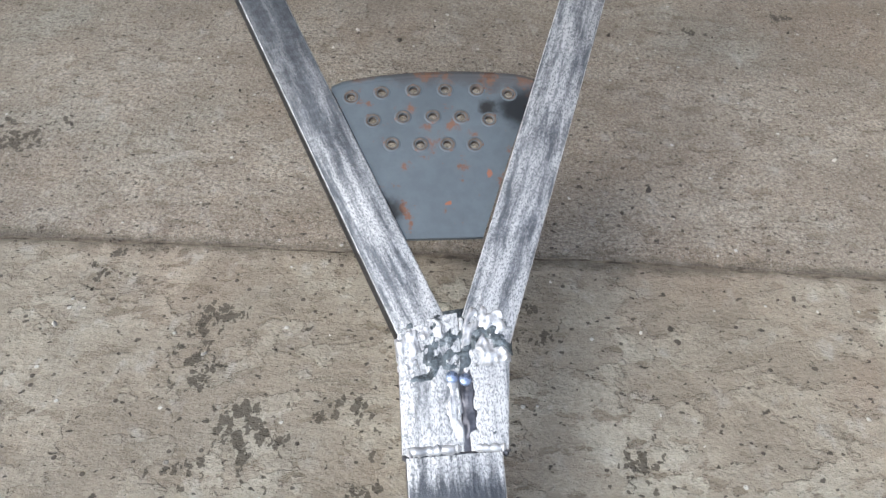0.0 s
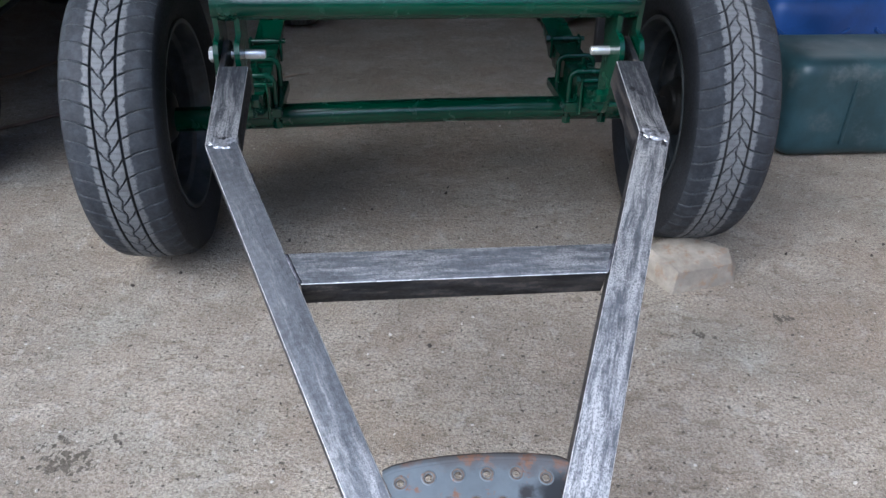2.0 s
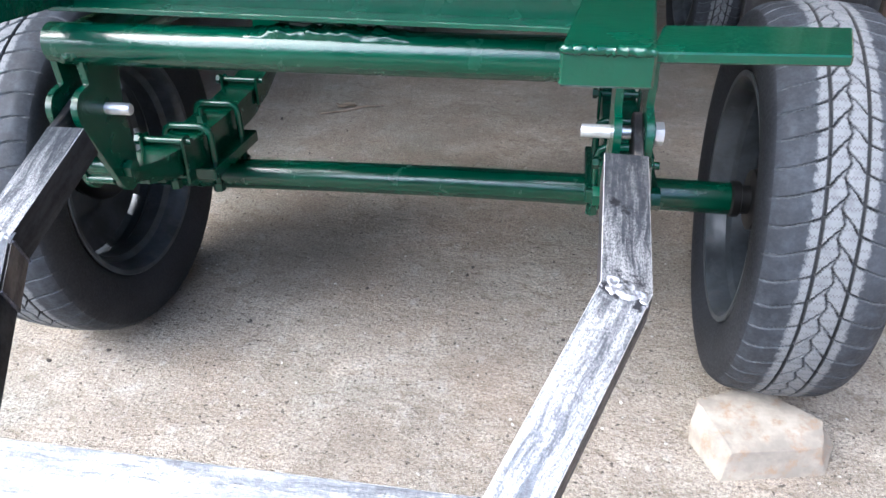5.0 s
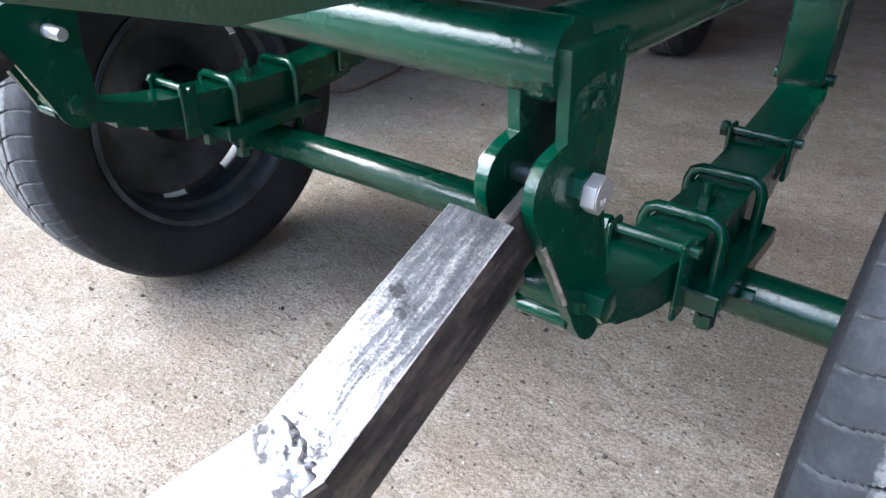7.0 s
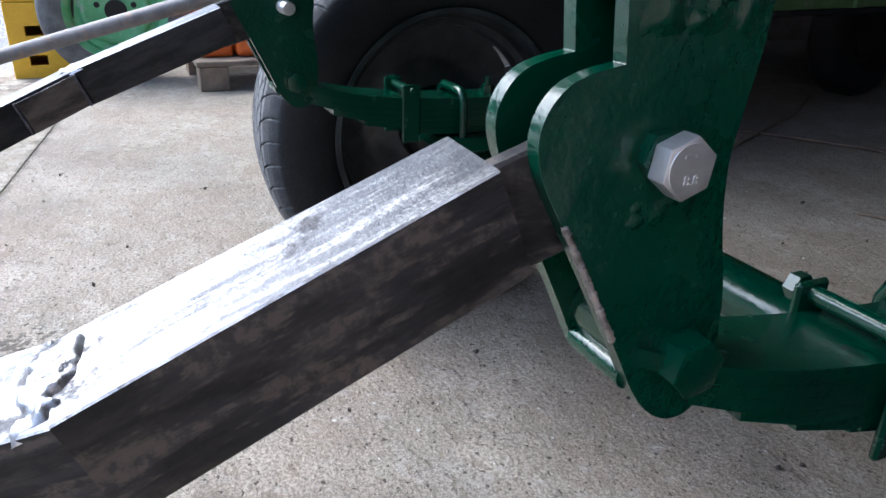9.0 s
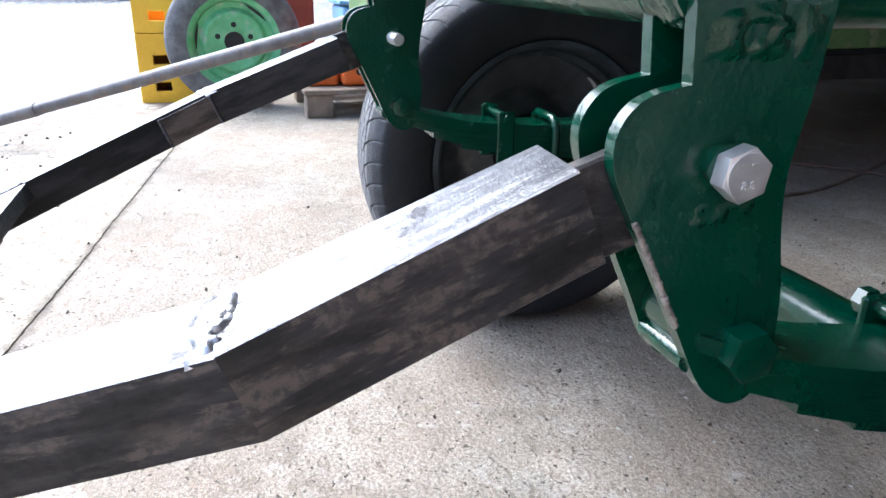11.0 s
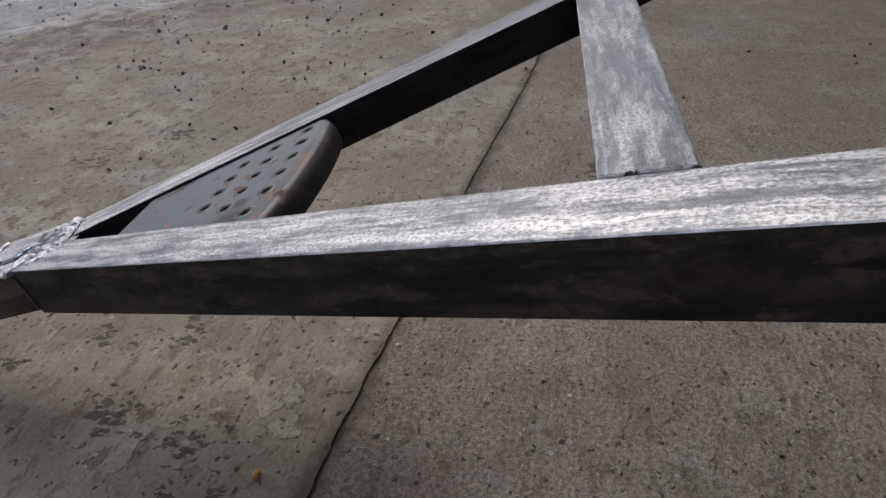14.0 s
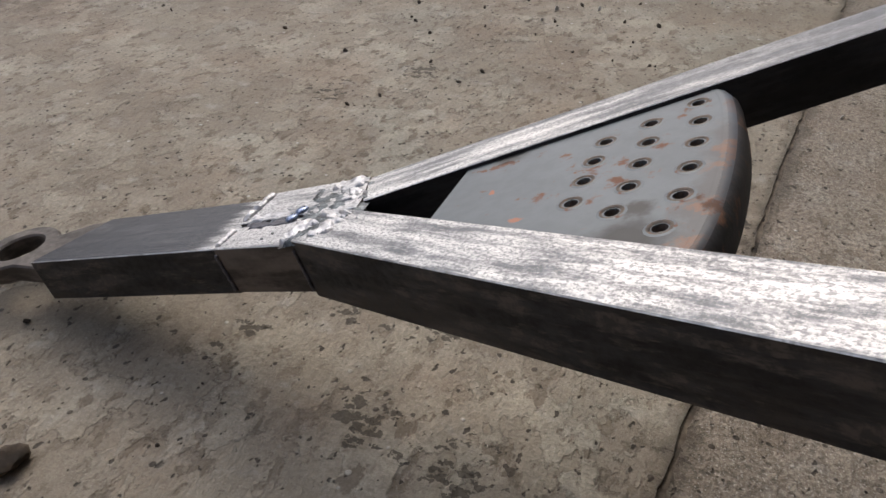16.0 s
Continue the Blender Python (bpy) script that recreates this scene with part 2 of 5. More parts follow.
def ground_steel(name, near=0.6, far=0.3, reach=0.8, shine=0.5, seed=0.0, blue=(0.138, 0.146, 0.160), start=0.3, least=0.55, metal=0.55, coarse=0.0):
    """Mill scale partly ground off with an angle grinder: pale streaks along local Y, more of them near the origin end than reach metres on."""
    m, n, l, b = material(name)
    v = coords(n, l)
    shift = n.new("ShaderNodeVectorMath")
    shift.inputs[1].default_value = (seed, seed * 1.7, 0)
    l.new(v, shift.inputs[0])
    sv = shift.outputs[0]
    warp = n.new("ShaderNodeTexNoise")
    warp.inputs["Scale"].default_value, warp.inputs["Detail"].default_value = 17, 2
    l.new(sv, warp.inputs["Vector"])
    wsc = n.new("ShaderNodeVectorMath")
    wsc.operation = "SCALE"
    wsc.inputs["Scale"].default_value = 0.010
    l.new(warp.outputs["Color"], wsc.inputs[0])
    vv = n.new("ShaderNodeVectorMath")
    l.new(sv, vv.inputs[0])
    l.new(wsc.outputs[0], vv.inputs[1])

    def stretched(sx, sy, turn, detail, rough):
        mp = n.new("ShaderNodeMapping")
        mp.inputs["Scale"].default_value = (sx, sy, 25)
        mp.inputs["Rotation"].default_value = (0, 0, turn)
        l.new(vv.outputs[0], mp.inputs["Vector"])
        return noise_at(n, l, mp.outputs["Vector"], 1.0, detail, rough)
    pm = n.new("ShaderNodeMapping")
    pm.inputs["Scale"].default_value = (700, 340, 300)
    l.new(sv, pm.inputs["Vector"])
    pit_v = pm.outputs["Vector"]
    # strokes of the grinding disc, two directions, 5 to 12 mm wide
    one, two, hair = stretched(88, 10, 0.10, 2, 0.5), stretched(150, 15, -0.13, 2, 0.5), stretched(420, 45, 0.04, 2, 0.6)
    area = noise_at(n, l, sv, 8, 3, 0.55)
    tex = noise_at(n, l, sv, 430, 3, 0.75)
    mott = noise_at(n, l, sv, 120, 4, 0.65)
    s = calc(n, l, "ADD", calc(n, l, "MULTIPLY", one, 1.00), calc(n, l, "MULTIPLY", two, 0.80))
    s = calc(n, l, "ADD", s, calc(n, l, "MULTIPLY", area, 0.45))
    s = calc(n, l, "ADD", s, calc(n, l, "MULTIPLY", hair, 0.60))
    s = calc(n, l, "ADD", s, calc(n, l, "MULTIPLY", mott, 0.15))
    s = calc(n, l, "ADD", s, calc(n, l, "MULTIPLY", tex, 0.65))
    sy = n.new("ShaderNodeSeparateXYZ")
    l.new(v, sy.inputs[0])
    amount = grey(n, l, sy.outputs[1], start, start + reach, near, far)
    s = calc(n, l, "ADD", s, calc(n, l, "MULTIPLY", amount, 0.30))
    g = calc(n, l, "MULTIPLY", grey(n, l, s, 1.66, 2.24), grey(n, l, amount, -0.2, 0.6, least, 1.0))
    # dark pits of scale left in the ground metal
    pits = noise_at(n, l, pit_v, 1.0, 2, 0.6)
    g = calc(n, l, "MULTIPLY", g, grey(n, l, pits, 0.48, 0.61, 1.0, 0.32))
    geo = n.new("ShaderNodeNewGeometry")
    burnt = None
    for place, reach_b in BURNS:
        d = n.new("ShaderNodeVectorMath")
        d.operation = "DISTANCE"
        d.inputs[1].default_value = place
        l.new(geo.outputs["Position"], d.inputs[0])
        ragged = calc(n, l, "ADD", d.outputs["Value"], calc(n, l, "MULTIPLY", noise_at(n, l, sv, 75, 5, 0.68), 2.4 * reach_b))
        k = grey(n, l, ragged, 1.35 * reach_b, 1.75 * reach_b, 0.85, 0)
        burnt = k if burnt is None else calc(n, l, "MAXIMUM", burnt, k)
    g = calc(n, l, "MULTIPLY", g, calc(n, l, "SUBTRACT", 1.0, burnt))
    scale_c = mix(n, l, grey(n, l, area, 0.35, 0.65), blue, tuple(0.72 * k for k in blue))
    scale_c = mix(n, l, grey(n, l, mott, 0.40, 0.66, 0, 0.40), scale_c, tuple(1.7 * k for k in blue))
    scale_c = mix(n, l, grey(n, l, tex, 0.35, 0.7, 0, 0.30), scale_c, (0.05, 0.052, 0.058))
    c = mix(n, l, g, scale_c, (0.61, 0.61, 0.61))
    c = mix(n, l, burnt, c, (0.022, 0.021, 0.024))
    l.new(c, b.inputs["Base Color"])
    l.new(grey(n, l, g, 0, 1, 0.66, metal), b.inputs["Metallic"])
    l.new(calc(n, l, "ADD", grey(n, l, g, 0, 1, 0.42, 0.56 - 0.3 * shine), grey(n, l, sy.outputs[1], start + 0.3 * reach, start + reach, coarse, 0)), b.inputs["Roughness"])
    b.inputs["Specular IOR Level"].default_value = 0.3
    # the face is wavy where the disc has dug in, and pitted like orange peel
    h = calc(n, l, "ADD", calc(n, l, "MULTIPLY", hair, 0.25), calc(n, l, "MULTIPLY", tex, 0.42))
    h = calc(n, l, "ADD", h, calc(n, l, "MULTIPLY", calc(n, l, "ADD", one, stretched(40, 22, 0.3, 2, 0.5)), 0.80))
    bump(n, l, b, h, 0.9, 0.0012)
    return m


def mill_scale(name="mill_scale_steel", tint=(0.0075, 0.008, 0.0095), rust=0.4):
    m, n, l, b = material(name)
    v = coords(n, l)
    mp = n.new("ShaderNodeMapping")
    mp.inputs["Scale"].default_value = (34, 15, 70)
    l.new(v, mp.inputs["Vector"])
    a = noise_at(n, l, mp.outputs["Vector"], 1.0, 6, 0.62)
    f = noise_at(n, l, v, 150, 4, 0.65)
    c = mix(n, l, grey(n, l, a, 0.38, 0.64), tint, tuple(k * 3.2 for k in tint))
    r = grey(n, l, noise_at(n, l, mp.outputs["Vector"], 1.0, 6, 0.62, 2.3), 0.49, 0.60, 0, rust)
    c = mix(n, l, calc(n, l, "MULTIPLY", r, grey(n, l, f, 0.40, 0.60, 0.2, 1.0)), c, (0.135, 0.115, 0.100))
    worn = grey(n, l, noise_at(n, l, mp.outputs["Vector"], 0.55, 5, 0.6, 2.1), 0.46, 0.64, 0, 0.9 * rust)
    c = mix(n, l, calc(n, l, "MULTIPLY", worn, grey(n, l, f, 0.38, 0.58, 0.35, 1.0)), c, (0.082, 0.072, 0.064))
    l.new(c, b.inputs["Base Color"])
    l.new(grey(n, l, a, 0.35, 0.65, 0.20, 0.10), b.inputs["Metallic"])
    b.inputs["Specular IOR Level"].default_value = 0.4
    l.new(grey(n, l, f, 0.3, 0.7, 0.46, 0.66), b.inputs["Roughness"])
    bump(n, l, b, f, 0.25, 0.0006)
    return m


def paint(name, colour, rough=0.15, peel=0.5, dust=0.03, lumps=0.0):
    m, n, l, b = material(name)
    v = coords(n, l)
    a = noise_at(n, l, v, 22, 5, 0.6)
    p = noise_at(n, l, v, 260, 2, 0.5)
    d = noise_at(n, l, v, 75, 6, 0.7)
    c = mix(n, l, grey(n, l, a, 0.3, 0.7), tuple(k * 0.9 for k in colour), tuple(k * 1.08 for k in colour))
    c = mix(n, l, grey(n, l, d, 0.60, 0.80, 0, dust), c, (0.30, 0.32, 0.29))
    l.new(c, b.inputs["Base Color"])
    l.new(grey(n, l, a, 0.3, 0.7, rough, rough + 0.14), b.inputs["Roughness"])
    b.inputs["Specular IOR Level"].default_value = 0.42
    b.inputs["Coat Weight"].default_value, b.inputs["Coat Roughness"].default_value = 0.15, 0.05
    h = calc(n, l, "ADD", calc(n, l, "MULTIPLY", p, 0.5), calc(n, l, "MULTIPLY", noise_at(n, l, v, 60, 4, 0.6), 1.0 + 5 * lumps))
    bump(n, l, b, h, peel, 0.0012 + 0.004 * lumps)
    return m


def plain(name, colour, rough=0.6, metal=0.0, vary=0.25, scale=14.0, bumps=0.2, fine=160.0, stain=None, spec=0.4):
    m, n, l, b = material(name)
    v = coords(n, l)
    a = noise_at(n, l, v, scale, 7, 0.62)
    f = noise_at(n, l, v, fine, 4, 0.65)
    c = mix(n, l, grey(n, l, a, 0.32, 0.68), tuple(k * (1 - vary) for k in colour), tuple(min(0.9, k * (1 + vary)) for k in colour))
    if stain:
        c = mix(n, l, grey(n, l, noise_at(n, l, v, scale * 1.9, 7, 0.66), 0.52, 0.68, 0, 0.85), c, stain)
    c = mix(n, l, grey(n, l, f, 0.35, 0.7, 0, 0.22), c, tuple(k * 0.55 for k in colour))
    l.new(c, b.inputs["Base Color"])
    l.new(grey(n, l, a, 0.3, 0.7, max(0.03, rough - 0.08), min(1, rough + 0.08)), b.inputs["Roughness"])
    b.inputs["Metallic"].default_value = metal
    b.inputs["Specular IOR Level"].default_value = spec
    bump(n, l, b, calc(n, l, "ADD", a, calc(n, l, "MULTIPLY", f, 0.4)), bumps, 0.002)
    return m


def rubber(name, dusty=False):
    m, n, l, b = material(name)
    v = coords(n, l)
    a = noise_at(n, l, v, 9, 6, 0.62)
    f = noise_at(n, l, v, 240, 4, 0.65)
    c = mix(n, l, grey(n, l, a, 0.3, 0.7), (0.011, 0.0122, 0.0145), (0.021, 0.023, 0.027))
    if dusty:
        sx = n.new("ShaderNodeSeparateXYZ")
        l.new(v, sx.inputs[0])
        cut = n.new("ShaderNodeAttribute")
        cut.attribute_name = "cut"
        top = grey(n, l, cut.outputs["Fac"], 0.05, 0.5, 1, 0)
        # the worn running band is dry and pale with concrete dust, the shoulders dark
        off = calc(n, l, "ADD", sx.outputs[0], calc(n, l, "MULTIPLY", noise_at(n, l, v, 90, 5, 0.7), 0.022))
        band = grey(n, l, calc(n, l, "ABSOLUTE", calc(n, l, "SUBTRACT", off, 0.011)), 0.033, 0.039, 1, 0)
        k = calc(n, l, "MULTIPLY", calc(n, l, "MULTIPLY", band, top), grey(n, l, noise_at(n, l, v, 55, 5, 0.7), 0.30, 0.55, 0.65, 1.0))
        c = mix(n, l, calc(n, l, "MULTIPLY", top, grey(n, l, noise_at(n, l, v, 40, 6, 0.7), 0.40, 0.68, 0.25, 0.85)), c, (0.044, 0.050, 0.060))
        c = mix(n, l, k, c, (0.150, 0.155, 0.160))
        c = mix(n, l, calc(n, l, "MULTIPLY", calc(n, l, "MULTIPLY", band, cut.outputs["Fac"]), 0.7), c, (0.045, 0.046, 0.048))
        # dust lying in the fine grooves of the shoulders
        low = calc(n, l, "MULTIPLY", cut.outputs["Fac"], calc(n, l, "SUBTRACT", 1.0, band))
        c = mix(n, l, calc(n, l, "MULTIPLY", low, 0.55), c, (0.17, 0.18, 0.19))
        # wavy sipes across the band
        ang = calc(n, l, "ARCTAN2", sx.outputs[2], sx.outputs[1])
        wave = calc(n, l, "MULTIPLY", calc(n, l, "SINE", calc(n, l, "MULTIPLY", sx.outputs[0], 1400.0)), 0.12)
        s = calc(n, l, "FRACT", calc(n, l, "ADD", calc(n, l, "MULTIPLY", ang, 3 * 52 / (2 * math.pi)), wave))
        sipe = grey(n, l, calc(n, l, "ABSOLUTE", calc(n, l, "SUBTRACT", s, 0.5)), 0.04, 0.09, 0.6, 0)
        c = mix(n, l, calc(n, l, "MULTIPLY", sipe, band), c, (0.05, 0.05, 0.052))
    l.new(c, b.inputs["Base Color"])
    l.new(grey(n, l, f, 0.3, 0.7, 0.58, 0.8), b.inputs["Roughness"])
    b.inputs["Specular IOR Level"].default_value = 0.3
    bump(n, l, b, f, 0.25, 0.0008)
    return m


M_FLOOR_FRONT = concrete("worn_concrete_front", light=(0.475, 0.435, 0.350), dark=(0.325, 0.286, 0.222), grit=0.48, flakes=1.0, wet=True)
M_FLOOR_REAR = concrete("worn_concrete_rear", light=(0.45, 0.398, 0.325), dark=(0.315, 0.272, 0.215), grit=1.15, flakes=0.7, wet=True)
M_JOINT = plain("joint_dirt", (0.13, 0.108, 0.082), 0.95, vary=0.6, scale=45, bumps=0.8)
M_STEEL_A = ground_steel("ground_steel", 0.62, 0.42, 0.42, 0.45, start=0.50, metal=0.62, coarse=0.08)
M_STEEL_L = ground_steel("ground_steel_streaked", 0.70, -0.15, 0.40, 0.40, 2.2, start=0.45, least=0.3, metal=0.62, coarse=0.08)
M_STEEL_R = ground_steel("ground_steel_rear", 0.40, -0.20, 0.19, 0.60, 1.3, start=1.25, least=0.35, metal=0.75, blue=(0.075, 0.081, 0.092))
M_STEEL_X = ground_steel("ground_steel_crossbar", 0.08, 0.08, 1.0, 0.70, 4.4, least=0.45, metal=0.85)
M_STEEL_B = ground_steel("ground_steel_bright", 1.10, 1.10, 1.0, 0.1, 3.1, metal=0.32)
M_STEEL_C = ground_steel("ground_steel_dull", -0.3, 0.9, 0.040, 0.1, 7.7, start=-0.046, least=0.2, blue=(0.08, 0.085, 0.095))
M_EDGE = plain("worn_bright_edge", (0.66, 0.66, 0.66), 0.45, 0.55, 0.4, 60, 0.4, 300, stain=(0.22, 0.22, 0.23))
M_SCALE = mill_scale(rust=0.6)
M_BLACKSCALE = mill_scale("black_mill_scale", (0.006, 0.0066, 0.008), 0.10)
M_SCALE_BARE = mill_scale("rusty_mill_scale", (0.042, 0.036, 0.032), 0.9)
M_WELD = plain("weld_metal", (0.54, 0.54, 0.55), 0.42, 0.50, 0.35, 90, 0.6, stain=(0.40, 0.41, 0.43))
M_WELD_DARK = plain("burnt_weld_metal", (0.10, 0.10, 0.115), 0.42, 0.7, 0.5, 60, 0.5)
M_CHIP = plain("bare_chipped_metal", (0.26, 0.235, 0.215), 0.5, 0.3, 0.5, 90, 0.5, stain=(0.07, 0.06, 0.055))
M_GREEN = paint("dark_green_enamel", (0.0012, 0.038, 0.0195))
M_GREEN_SCUFFED = paint("scuffed_green_enamel", (0.0012, 0.038, 0.0195), 0.16, 0.5, 0.10, 0.03)
M_GREEN_LUMPY = paint("dark_green_enamel_on_weld", (0.0012, 0.036, 0.0185), 0.16, 0.6, 0.03, 0.12)
M_ZINC = plain("zinc_plated_steel", (0.74, 0.74, 0.74), 0.34, 0.75, 0.12, 30, 0.1)
M_TREAD = rubber("tread_rubber", True)
M_RUBBER = rubber("sidewall_rubber")
M_RIM = plain("black_rim_paint", (0.052, 0.060, 0.068), 0.36, 0.3, 0.4, 14, 0.15, stain=(0.085, 0.088, 0.092))
M_HUB = plain("greasy_hub_iron", (0.02, 0.02, 0.02), 0.45, 0.5, 0.4)


# ---- building helpers ----
def link(name, bm, mats, parent=None, label="", matrix=None, smooth=None):
    me = bpy.data.meshes.new(name)
    bmesh.ops.recalc_face_normals(bm, faces=bm.faces)
    bm.to_mesh(me)
    bm.free()
    for m in mats if isinstance(mats, (list, tuple)) else [mats]:
        me.materials.append(m)
    if smooth is not None:
        me.shade_smooth()
        me.set_sharp_from_angle(angle=radians(smooth))
    ob = new(name, me)
    if matrix is not None:
        ob.matrix_world = matrix
    if parent is not None:
        ob.parent = parent
    if label:
        tagged(ob, label)
    return ob


def part(name, bm, mats, parent, label="", matrix=None, smooth=None):
    return link(name, bm, mats, parent, label, matrix, smooth)


def thing(name, label, category, group="", kind=""):
    ob = new(name)
    ob.empty_display_size = 0.05
    return tagged(ob, label, category, group, kind)


def bevel(bm, width, segments=2, angle=35):
    edges = [e for e in bm.edges if len(e.link_faces) == 2 and e.calc_face_angle(0) > radians(angle)]
    if edges and width > 0:
        bmesh.ops.bevel(bm, geom=edges, offset=width, segments=segments, profile=0.6, affect="EDGES", clamp_overlap=True)
    return bm


def box(x0, x1, y0, y1, z0, z1, r=0.0, seg=2):
    bm = bmesh.new()
    v = [bm.verts.new((x, y, z)) for x in (x0, x1) for y in (y0, y1) for z in (z0, z1)]
    for f in ((0, 1, 3, 2), (4, 6, 7, 5), (0, 4, 5, 1), (2, 3, 7, 6), (0, 2, 6, 4), (1, 5, 7, 3)):
        bm.faces.new([v[i] for i in f])
    bmesh.ops.recalc_face_normals(bm, faces=bm.faces)
    return bevel(bm, r, seg)


def prism(outline, a, b, axis="z", holes=(), r=0.0):
    """A flat outline with holes, thick from a to b along an axis. Outline points are the other two coordinates in order."""
    bm = bmesh.new()

    def p3(u, v, w):
        return {"z": (u, v, w), "x": (w, u, v), "y": (u, w, v)}[axis]
    edges = []
    for loop in (outline, *holes):
        vs = [bm.verts.new(p3(u, v, a)) for u, v in loop]
        edges += [bm.edges.new((vs[i], vs[(i + 1) % len(vs)])) for i in range(len(vs))]
    bmesh.ops.triangle_fill(bm, use_beauty=True, edges=edges)
    got = bmesh.ops.extrude_face_region(bm, geom=list(bm.faces))
    d = Vector(p3(0, 0, b - a))
    bmesh.ops.translate(bm, vec=d, verts=[g for g in got["geom"] if isinstance(g, bmesh.types.BMVert)])
    bmesh.ops.recalc_face_normals(bm, faces=bm.faces)
    return bevel(bm, r, 1, 40) if r else bm


def ring(cx, cy, r, n=20, squash=1.0):
    return [(cx + r * math.cos(2 * math.pi * i / n), cy + squash * r * math.sin(2 * math.pi * i / n)) for i in range(n)]


def sweep(path, radius, sides=12, caps=True, bm=None):
    """A round bar along a path; radius a number or one for each point."""
    bm = bm or bmesh.new()
    pts = [Vector(p) for p in path]
    rs = radius if isinstance(radius, (list, tuple)) else [radius] * len(pts)
    rings, up = [], None
    for i, p in enumerate(pts):
        t = (pts[min(i + 1, len(pts) - 1)] - pts[max(i - 1, 0)]).normalized()
        if up is None:
            up = t.orthogonal().normalized()
        up = (up - t * up.dot(t)).normalized()
        side = t.cross(up)
        rings.append([bm.verts.new(p + rs[i] * (math.cos(2 * math.pi * k / sides) * up + math.sin(2 * math.pi * k / sides) * side)) for k in range(sides)])
    for a, b in zip(rings, rings[1:]):
        for k in range(sides):
            bm.faces.new((a[k], a[(k + 1) % sides], b[(k + 1) % sides], b[k]))
    if caps:
        bm.faces.new(rings[0][::-1])
        bm.faces.new(rings[-1])
    return bm


def lathe(profile, n=64, axis="x", closed=False, caps=True):
    """Turns (along, radius) points round an axis."""
    bm = bmesh.new()
    rings = []
    for h, r in profile:
        row = []
        for k in range(n):
            a = 2 * math.pi * k / n
            c, s = r * math.cos(a), r * math.sin(a)
            row.append(bm.verts.new({"x": (h, c, s), "y": (c, h, s), "z": (c, s, h)}[axis]))
        rings.append(row)
    pairs = list(zip(rings, rings[1:])) + ([(rings[-1], rings[0])] if closed else [])
    for a, b in pairs:
        for k in range(n):
            bm.faces.new((a[k], a[(k + 1) % n], b[(k + 1) % n], b[k]))
    if caps and not closed:
        for row in (rings[0], rings[-1]):
            bm.faces.new(row)
    return bm


def bead(path, radius, seed):
    """A weld bead: one uneven rippled run of metal along a path."""
    rnd = random.Random(seed)
    pts = [Vector(p) for p in path]
    line, rs = [], []
    for a, b in zip(pts, pts[1:]):
        n = max(3, int((b - a).length / (radius * 0.45)))
        for i in range(n):
            line.append(a.lerp(b, i / n) + Vector([rnd.uniform(-0.16, 0.16) * radius for _ in range(3)]))
            rs.append(radius * (0.78 + 0.10 * (i % 2) + rnd.uniform(-0.12, 0.22)))
    line.append(pts[-1])
    rs.append(radius * 0.5)
    rs[0] *= 0.5
    return sweep(line, rs, 10)


def hexagon(cy, cz, flats, turn=0.0):
    r = flats / math.sqrt(3)
    return [(cy + r * math.cos(turn + math.pi / 3 * k), cz + r * math.sin(turn + math.pi / 3 * k)) for k in range(6)]


# ---- the shed and the floor ----
JY, JS = 0.686, -0.142   # the joint between the two floor slabs


def joint_y(x):
    return JY + JS * x


def slab(name, side, mat, label):
    """One floor slab whose edge at the joint is chipped; side -1 in front of the joint, +1 behind it."""
    rnd = random.Random(11 + side)
    edge, x = [], -3.2
    while x < 2.6:
        wob = 0.010 * noise.noise((x * 2.5, 1.0, 0)) + 0.0034 * noise.noise((x * 23, side, 4)) + 0.0026 * noise.noise((x * 85, side, 9))
        edge.append((x, joint_y(x) + side * 0.0028 + wob))
        x += 0.008
    bm = bmesh.new()
    far = -14.0 if side < 0 else 6.3
    left, right = -14.0, 2.6
    top_e = [bm.verts.new((x, y, 0)) for x, y in [(left, joint_y(left))] + edge + [(right, joint_y(right))]]
    top_f = [bm.verts.new((v.co.x, far, 0)) for v in top_e]
    low_e = [bm.verts.new((v.co.x, v.co.y, -0.03)) for v in top_e]
    for i in range(len(top_e) - 1):
        bm.faces.new((top_e[i], top_e[i + 1], top_f[i + 1], top_f[i]))
        bm.faces.new((top_e[i], low_e[i], low_e[i + 1], top_e[i + 1]))
    return tagged(link(name, bm, mat), label, "floor", kind="structure")


slab("floor_front", -1, M_FLOOR_FRONT, "worn grey-brown concrete floor slab with dark stains")
slab("floor_rear", 1, M_FLOOR_REAR, "gritty grey-brown concrete floor slab inside the shed")
tagged(link("floor_joint", box(-14, 2.6, -2, 4, -0.06, -0.0030), M_JOINT), "dirt-filled joint between the floor slabs", "floor joint", kind="structure")
M_YARD = plain("yard_ground", (0.30, 0.29, 0.27), 0.8, 0, 0.3, 0.6, 0.2, 30)
tagged(link("ground", box(-400, 400, -400, 400, -0.4, -0.07), M_YARD), "pale wet yard ground outside the shed", "ground", kind="structure")
M_WALL = plain("plastered_wall", (0.40, 0.33, 0.28), 0.9, 0, 0.2, 3, 0.3)
M_DARKWALL = plain("old_brick_wall", (0.20, 0.17, 0.15), 0.9, 0, 0.3, 4, 0.4)
M_ROOF = plain("shade_roof", (0.17, 0.14, 0.11), 0.85, 0, 0.3, 3, 0.3)
tagged(link("wall_east", box(2.5, 2.75, -1.0, 6.5, -0.05, 2.9), M_WALL), "bare plastered shed wall", "wall", kind="structure")
tagged(link("wall_north", box(-5.5, 2.5, 6.2, 6.45, -0.05, 2.9), M_DARKWALL), "dark wall at the back of the shed", "wall", kind="structure")
